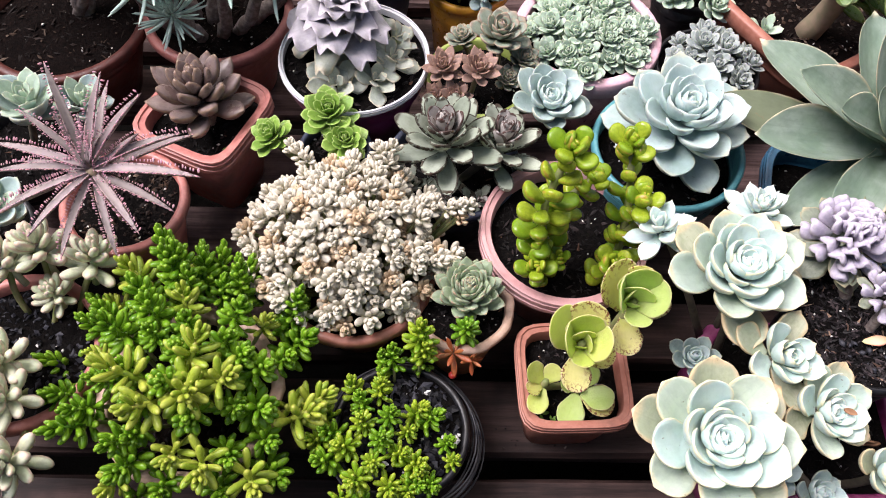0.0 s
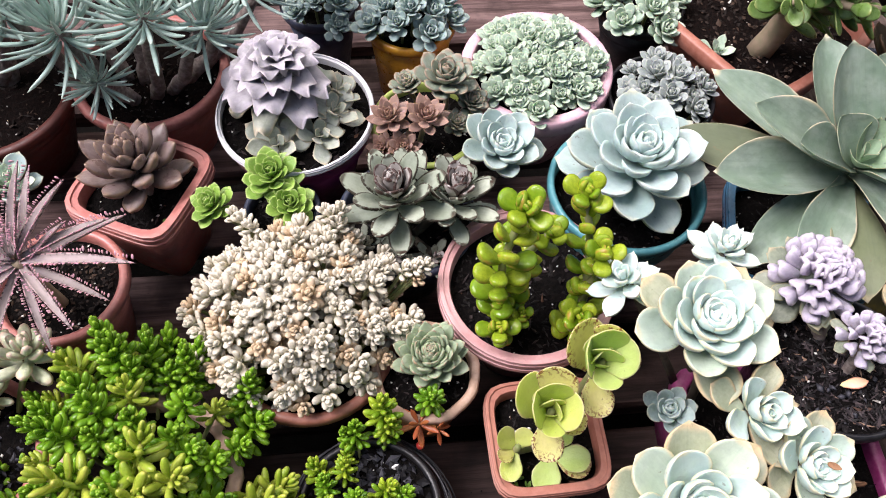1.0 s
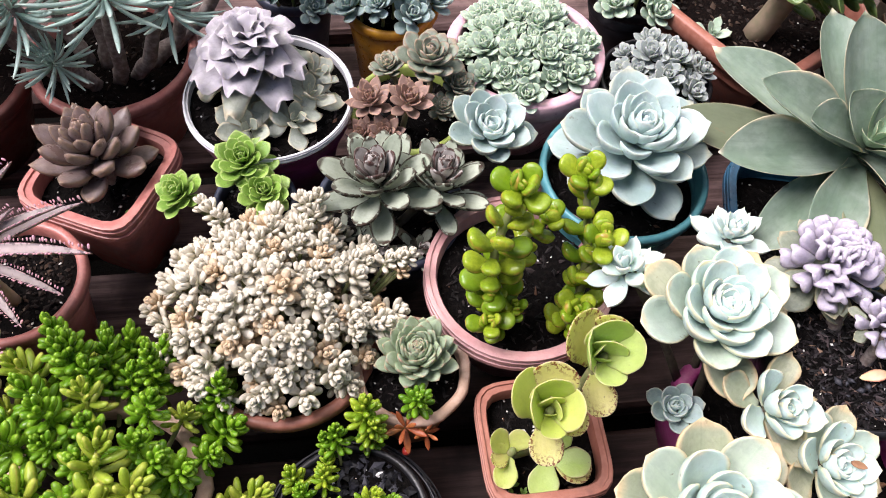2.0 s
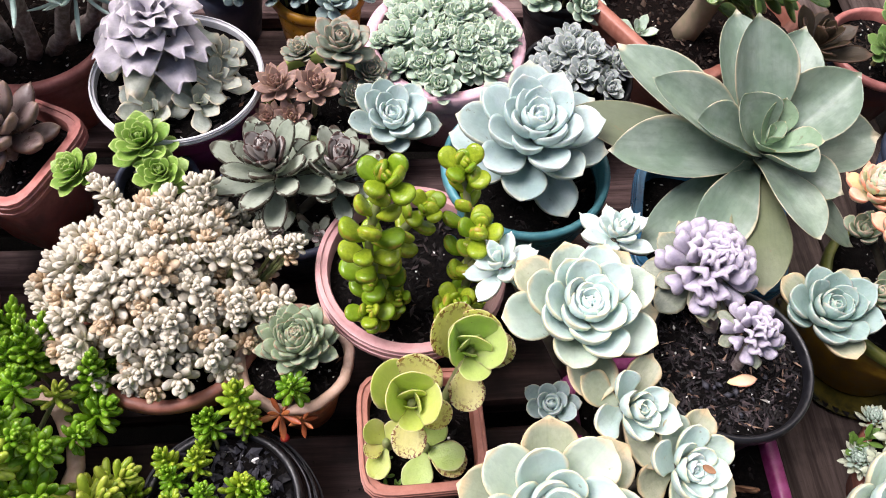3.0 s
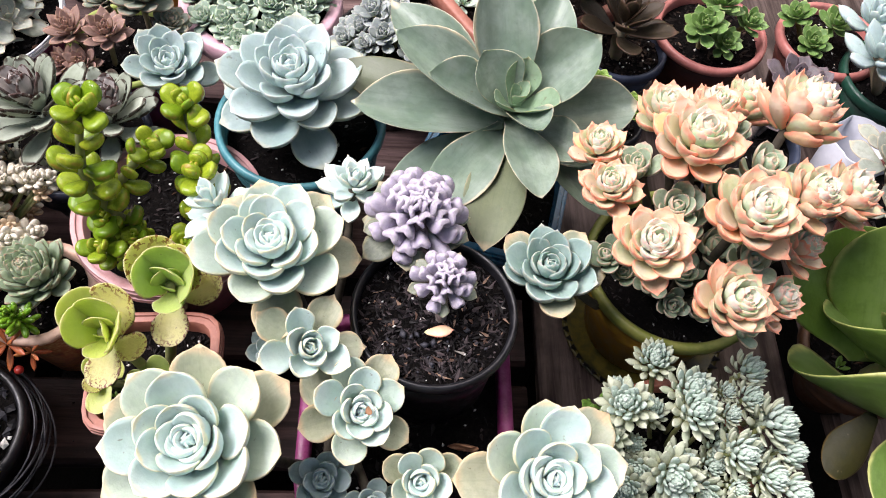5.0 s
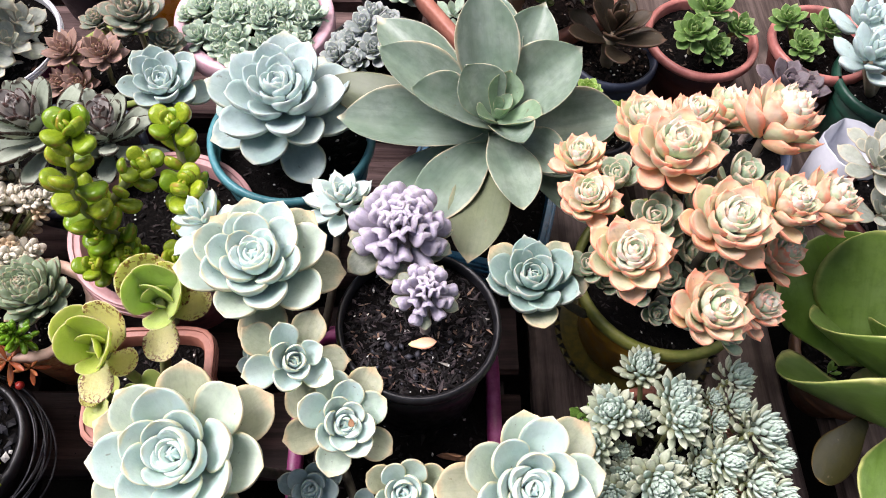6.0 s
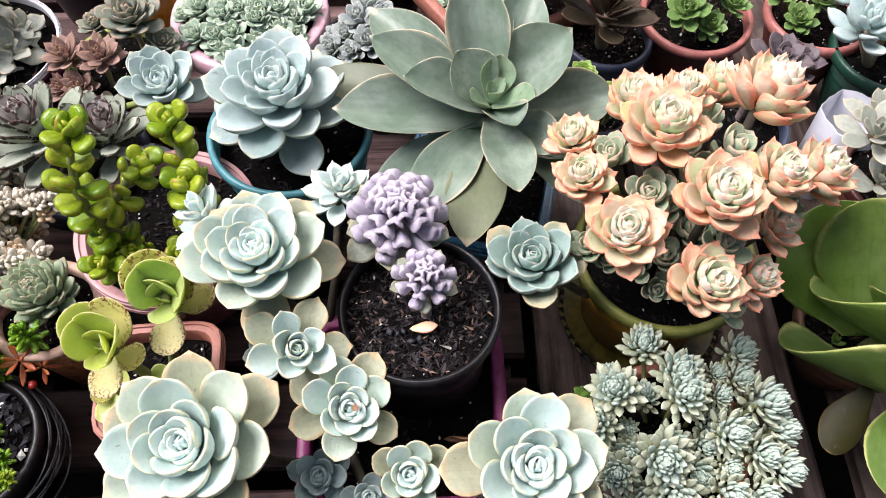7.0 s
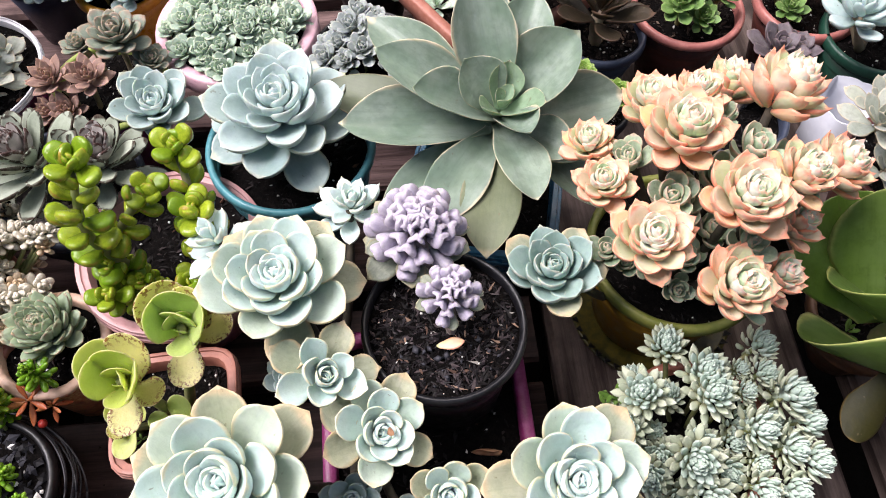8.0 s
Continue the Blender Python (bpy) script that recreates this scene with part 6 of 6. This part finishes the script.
FLAPL = dict(W=0.92, T=0.045, peak=0.58, base=0.34, tip=0.46, cup=0.14, bend=0.06, nu=16, nv=18, wave=0.006, freq=9.0)
plant = thing("flapjack_plant", (0.782, 0.268, 0.074), "large green flapjack plant with broad paddle leaves", "succulent", "potted succulents")
stem(plant, curve_pts((0.782, 0.268, 0.072), (0.778, 0.258, 0.135)), radii(0.011, 0.010), M_STEMGREEN)
FW = leaf_mesh("flap0", FLAP, **FLAPL)
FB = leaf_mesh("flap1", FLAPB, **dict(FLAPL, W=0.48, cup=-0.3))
FC = leaf_mesh("flap2", FLAP, **dict(FLAPL, W=0.92, tip=0.70, peak=0.70, cup=0.45, bend=0.05))
# each leaf's foot, tip, breadth, mesh, and where its upper face turns
for foot, tip, w, me, ref in [
        ((0.765, 0.268, 0.118), (0.703, 0.343, 0.210), 0.84, FW, (-0.10, -0.75, 0.6)),
        ((0.774, 0.256, 0.126), (0.739, 0.322, 0.252), 0.84, FW, (-0.55, -0.6, 0.5)),
        ((0.797, 0.218, 0.148), (0.688, 0.266, 0.204), 1.02, FC, (0.30, 0.76, 0.56)),
        ((0.802, 0.198, 0.122), (0.671, 0.242, 0.162), 1.00, FC, (0.12, 0.84, 0.53)),
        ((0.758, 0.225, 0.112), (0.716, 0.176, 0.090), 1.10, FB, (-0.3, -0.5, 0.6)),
        ((0.800, 0.218, 0.108), (0.752, 0.128, 0.112), 0.80, FW, (0.1, 0.2, 1)),
        ((0.785, 0.262, 0.125), (0.860, 0.270, 0.200), 0.9, FW, (-0.4, 0, 1)),
        ((0.785, 0.268, 0.130), (0.820, 0.350, 0.240), 0.9, FW, (-0.2, -0.6, 1)),
        ((0.786, 0.262, 0.130), (0.748, 0.262, 0.206), 0.7, FC, (0.3, 0.7, 0.5))]:
    leaf_to(plant, me, foot, tip, w, FLAPL["bend"], 0, ref)

# the jade tree in the square trough
TREE = leaf_mat("jade_tree_skin", (0.11, 0.21, 0.04), (0.18, 0.29, 0.07), (0.30, 0.34, 0.12), (0.92, 1.06), bloom=0.1, rough=0.3)
TREEL = dict(W=0.52, T=0.12, peak=0.62, base=0.3, tip=0.55, cup=0.2, bend=0.1, nu=8, nv=8)
plant = thing("jade_tree", (0.475, 0.705, 0.107), "jade tree with a thick trunk and glossy green leaves", "succulent", "potted succulents")
stem(plant, curve_pts((0.470, 0.700, 0.10), (0.478, 0.695, 0.22), (0.01, 0.0, 0)), radii(0.016, 0.011), M_STEMPALE, name="trunk")
for i, (a, b) in enumerate([((0.474, 0.70, 0.17), (0.440, 0.640, 0.235)), ((0.478, 0.695, 0.215), (0.47, 0.655, 0.265)), ((0.478, 0.695, 0.20), (0.53, 0.655, 0.25)), ((0.476, 0.698, 0.15), (0.55, 0.68, 0.18)), ((0.478, 0.695, 0.215), (0.49, 0.74, 0.28)), ((0.476, 0.698, 0.2), (0.42, 0.70, 0.26)), ((0.476, 0.698, 0.16), (0.56, 0.655, 0.205)), ((0.476, 0.698, 0.18), (0.60, 0.71, 0.22)), ((0.476, 0.698, 0.17), (0.515, 0.645, 0.22)), ((0.476, 0.698, 0.18), (0.455, 0.655, 0.23))]):
    jade_stem(plant, curve_pts(a, b, (0, 0, 0.01)), 0.006, 5, 0.045, "tree", TREE, TREEL, 30, 40 + i, 0.7, M_STEMPALE)
SAGEL = [(1, "sagey", SAGE, ECH_LONG)]
plant = thing("trough_rosette", (0.415, 0.695, 0.107), "small pale rosette in the trough soil", "succulent", "potted succulents")
rosette(plant, (0.415, 0.695, 0.108), 0.028, SAGEL, n=12)

# the far right corner
DARK = leaf_mat("dark_bronze_skin", (0.030, 0.022, 0.012), (0.062, 0.042, 0.022), (0.09, 0.05, 0.03), (0.9, 1.05), bloom=0.0, rough=0.5)
plant = thing("dark_aeonium", (0.590, 0.645, 0.09), "dark bronze succulent with strap leaves", "succulent", "potted succulents")
stem(plant, curve_pts((0.590, 0.645, 0.088), (0.578, 0.625, 0.15)), radii(0.008, 0.007), M_STEMPALE)
rosette(plant, (0.578, 0.625, 0.14), 0.064, [(1, "dark", DARK, ECH_LONG)], n=17, e=(5, 75), lean=(0.1, 0), inner=0.4, height=0.4, jitter=12)
DKP = leaf_mat("dusky_purple_skin", (0.095, 0.075, 0.085), (0.14, 0.11, 0.12), (0.18, 0.13, 0.14), (0.85, 1.05), bloom=0.15, rough=0.5)
plant = thing("dusky_rosettes", (0.715, 0.52, 0.098), "dusky purple-grey rosettes in a slate pot", "succulent", "potted succulents")
for i, (x, y, z, R) in enumerate([(0.748, 0.560, 0.145, 0.04), (0.72, 0.53, 0.13, 0.032), (0.775, 0.565, 0.135, 0.034)]):
    stem(plant, curve_pts((0.715, 0.525, 0.095), (x, y, z + 0.005)), radii(0.004, 0.004), M_STEM, seed=i)
    rosette(plant, (x, y, z), R, [(1, "dkp", DKP, LAVG)], n=18, seed=i, lean=(0.1, -0.1))
plant = thing("blue_finger_rosettes", (0.89, 0.60, 0.098), "pale blue-grey thick-leaved succulent in a green pot", "succulent", "potted succulents")
for i, (x, y, z, R) in enumerate([(0.825, 0.565, 0.175, 0.05), (0.87, 0.60, 0.17, 0.05), (0.845, 0.63, 0.16, 0.045)]):
    stem(plant, curve_pts((0.88, 0.60, 0.095), (x, y, z + 0.005)), radii(0.005, 0.004), M_STEMPALE, seed=i)
    rosette(plant, (x, y, z), R, [(1, "fingerblue", BLUE, FAT)], n=22, seed=i, lean=(-0.1, -0.1), height=0.5)
plant = thing("pale_ghost_plant", (0.86, 0.44, 0.096), "pale sage succulent with loose leaves", "succulent", "potted succulents")
for i, (x, y, z, R) in enumerate([(0.79, 0.43, 0.18, 0.045), (0.81, 0.46, 0.17, 0.042), (0.80, 0.40, 0.15, 0.04)]):
    stem(plant, curve_pts((0.85, 0.44, 0.093), (x, y, z + 0.005)), radii(0.005, 0.004), M_STEMPALE, seed=i)
    rosette(plant, (x, y, z), R, [(1, "palesage", LAVGREY, ECH_LONG)], n=15, seed=i, lean=(-0.2, -0.1), height=0.4)

# loops of black cable round the low pot
coil = thing("cable_coil", (-0.012, 0.205, 0.0), "loops of thin black cable wound round a pot", "cable")
for k in range(8):
    rng = random.Random(200 + k)
    off = (rng.uniform(0.0, 0.005), rng.uniform(-0.003, 0.002), rng.uniform(0, 6.3))
    pts = []
    for i in range(57):
        t = 2 * math.pi * i / 56
        loose = max(0.0, math.cos(t + 0.5)) ** 2
        rr = 0.0672 + 0.0004 * k + loose * (0.0009 * k + 0.001) + 0.0012 * math.sin(3 * t + k * 2.1)
        pts.append((rr * math.cos(t) + off[0], rr * math.sin(t) + off[1], 0.006 * math.sin(t + off[2]) + 0.076 - 0.0016 * k - loose * 0.004 * (k % 3) + 0.0055 * math.sin(2 * t + k * 1.7)))
    v, f, u = tube(pts, [0.0009] * 57, 6)
    part("cable_loop", mesh_of("cable_loop", v, f, M_CABLE, u), coil)

# the saucer under the peach echeveria, with yellow teeth round its edge
saucer = thing("saucer", (0.603, 0.352, 0.0), "olive yellow saucer with a dark toothed edge", "saucer")
v, f, u = ring_profile([(0.001, 0.001), (0.072, 0.0), (0.081, 0.010), (0.083, 0.0115), (0.080, 0.012), (0.070, 0.0055), (0.001, 0.0055)], 1, 2, 48)
part("dish", mesh_of("dish", v, f, pot_mat("olive_yellow_paint", (0.040, 0.034, 0.005), (0.11, 0.085, 0.010), 0.5, dirt=(0.012, 0.014, 0.006), dirt_amt=1.0, scale=30), u), saucer)
tooth = mesh_of("tooth", [(0, -0.0035, 0), (0, 0.0035, 0), (0.007, 0, 0.0045), (0, -0.0035, 0.0015), (0, 0.0035, 0.0015), (0.007, 0, 0.006)], [(0, 2, 1), (3, 4, 5), (0, 1, 4, 3), (1, 2, 5, 4), (2, 0, 3, 5)], M_BLACK, smooth=False)
for k in range(48):
    part("tooth", tooth, saucer, pose(0, 0, 0, 0, 0, k * 7.5) @ pose(0.0780, 0, 0.0115))

# soil crumbs spilled on the slats
crumbs = thing("spilled_soil", (0.10, 0.165, 0.0), "crumbs of dark soil and grit spilled on the slats", "spilled soil", kind="stuff")
rng = random.Random(31)
bits = []
for k in range(420):
    x, y = rng.gauss(0, 0.050), rng.gauss(-0.005, 0.030)
    if -0.056 < y < -0.004 or y > 0.044:
        m = pose(x, y, 0.0012, rng.uniform(0, 90), rng.uniform(0, 90), rng.uniform(0, 360)) @ Matrix.Scale(rng.uniform(0.0006, 0.0022), 4)
        bits.append(moved((np.array([(1, 0, 0), (0, 0.7, 0), (-1, 0, 0), (0, -0.7, 0), (0, 0, 0.6), (0, 0, -0.6)], dtype=float), [(0, 1, 4), (1, 2, 4), (2, 3, 4), (3, 0, 4), (1, 0, 5), (2, 1, 5), (3, 2, 5), (0, 3, 5)], None), m))
v, f, u = join(bits)
part("crumbs", mesh_of("crumbs", v, f, chip_mat("spilled_grit", [(0.0, (0.004, 0.003, 0.003)), (0.6, (0.03, 0.022, 0.018)), (0.85, (0.13, 0.10, 0.09)), (0.97, (0.5, 0.48, 0.44))]), smooth=False), crumbs, kind="stuff")

# small things lying about
dry = thing("dried_leaf", (0.395, 0.196, 0.088), "curled brown dried leaf on the planter soil", "dried leaf")
part("blade", mesh_of("blade", *moved(leaf(W=0.35, T=0.05, peak=0.5, base=0.4, tip=0.8, cup=1.2, bend=0.5, nu=8, nv=8, wave=0.08), Matrix.Scale(0.026, 4))[:2], M_DRY), dry, pose(0, 0, 0.006, 65, -20, 15))
dry = thing("dried_leaf", (0.332, 0.186, 0.212), "small dry brown petal caught in a rosette", "dried leaf")
part("blade", mesh_of("blade", *moved(leaf(W=0.4, T=0.12, peak=0.5, base=0.5, tip=0.7, cup=0.9, bend=0.3, nu=6, nv=6), Matrix.Scale(0.013, 4))[:2], M_DRY), dry, pose(0, 0, 0.004, 30, -35, -50))
M_CLEAR = plain_mat("milky_plastic", (0.55, 0.56, 0.62), (0.66, 0.67, 0.72), 0.35, 30.0, 0.1)
cup = thing("plastic_scrap", (0.832, 0.515, 0.0), "crumpled scrap of milky white plastic", "plastic scrap")
v, f, u = ring_profile([(0.028, 0.0), (0.031, 0.05), (0.034, 0.115), (0.033, 0.116), (0.030, 0.05), (0.027, 0.002)], 1, 2, 32, 0.05, 5)
part("sheet", mesh_of("sheet", v, f, M_CLEAR, u), cup)
bead = thing("red_bead", (0.036, 0.258, 0.082), "small glossy red berry beside a coil of cable", "berry")
v, f, u = ring_profile([(0.0002, 0.0), (0.0028, 0.0012), (0.0040, 0.0040), (0.0030, 0.0068), (0.0010, 0.0078), (0.0002, 0.0074)], 1, 2, 16)
part("fruit", mesh_of("fruit", v, f, plain_mat("red_berry_skin", (0.42, 0.03, 0.025), (0.55, 0.06, 0.04), 0.3), u), bead)
SPRIG = leaf_mat("weed_green_skin", (0.10, 0.20, 0.03), (0.15, 0.27, 0.05), (0.2, 0.3, 0.06), (0.95, 1.1), bloom=0.0, rough=0.45)
weed = cluster_mesh("sprig", SPRIG, 9, 1.0, (15, 70), dict(W=0.42, T=0.06, peak=0.55, base=0.2, tip=0.6, cup=0.2, bend=0.1, nu=5, nv=6), inner=0.5, height=0.8, seed=5)
for i, (x, y, z, s) in enumerate([(0.118, 0.222, 0.083, 0.010), (0.128, 0.214, 0.083, 0.008), (0.120, 0.236, 0.083, 0.007), (0.752, 0.275, 0.079, 0.015), (-0.255, 0.268, 0.093, 0.014), (0.522, 0.226, 0.100, 0.020), (0.512, 0.222, 0.098, 0.016), (-0.205, 0.495, 0.112, 0.006), (0.300, 0.140, 0.088, 0.009)]):
    w = thing("seedling", (x, y, z), "tiny green seedling sprouting from the soil", "seedling", "seedlings")
    core = part("sprig", weed["core"], w, pose(0, 0, 0, 0, 0, i * 50) @ Matrix.Scale(s, 4))
    for lm in weed["poses"]:
        part("leaf", weed["leaf"], core, lm)
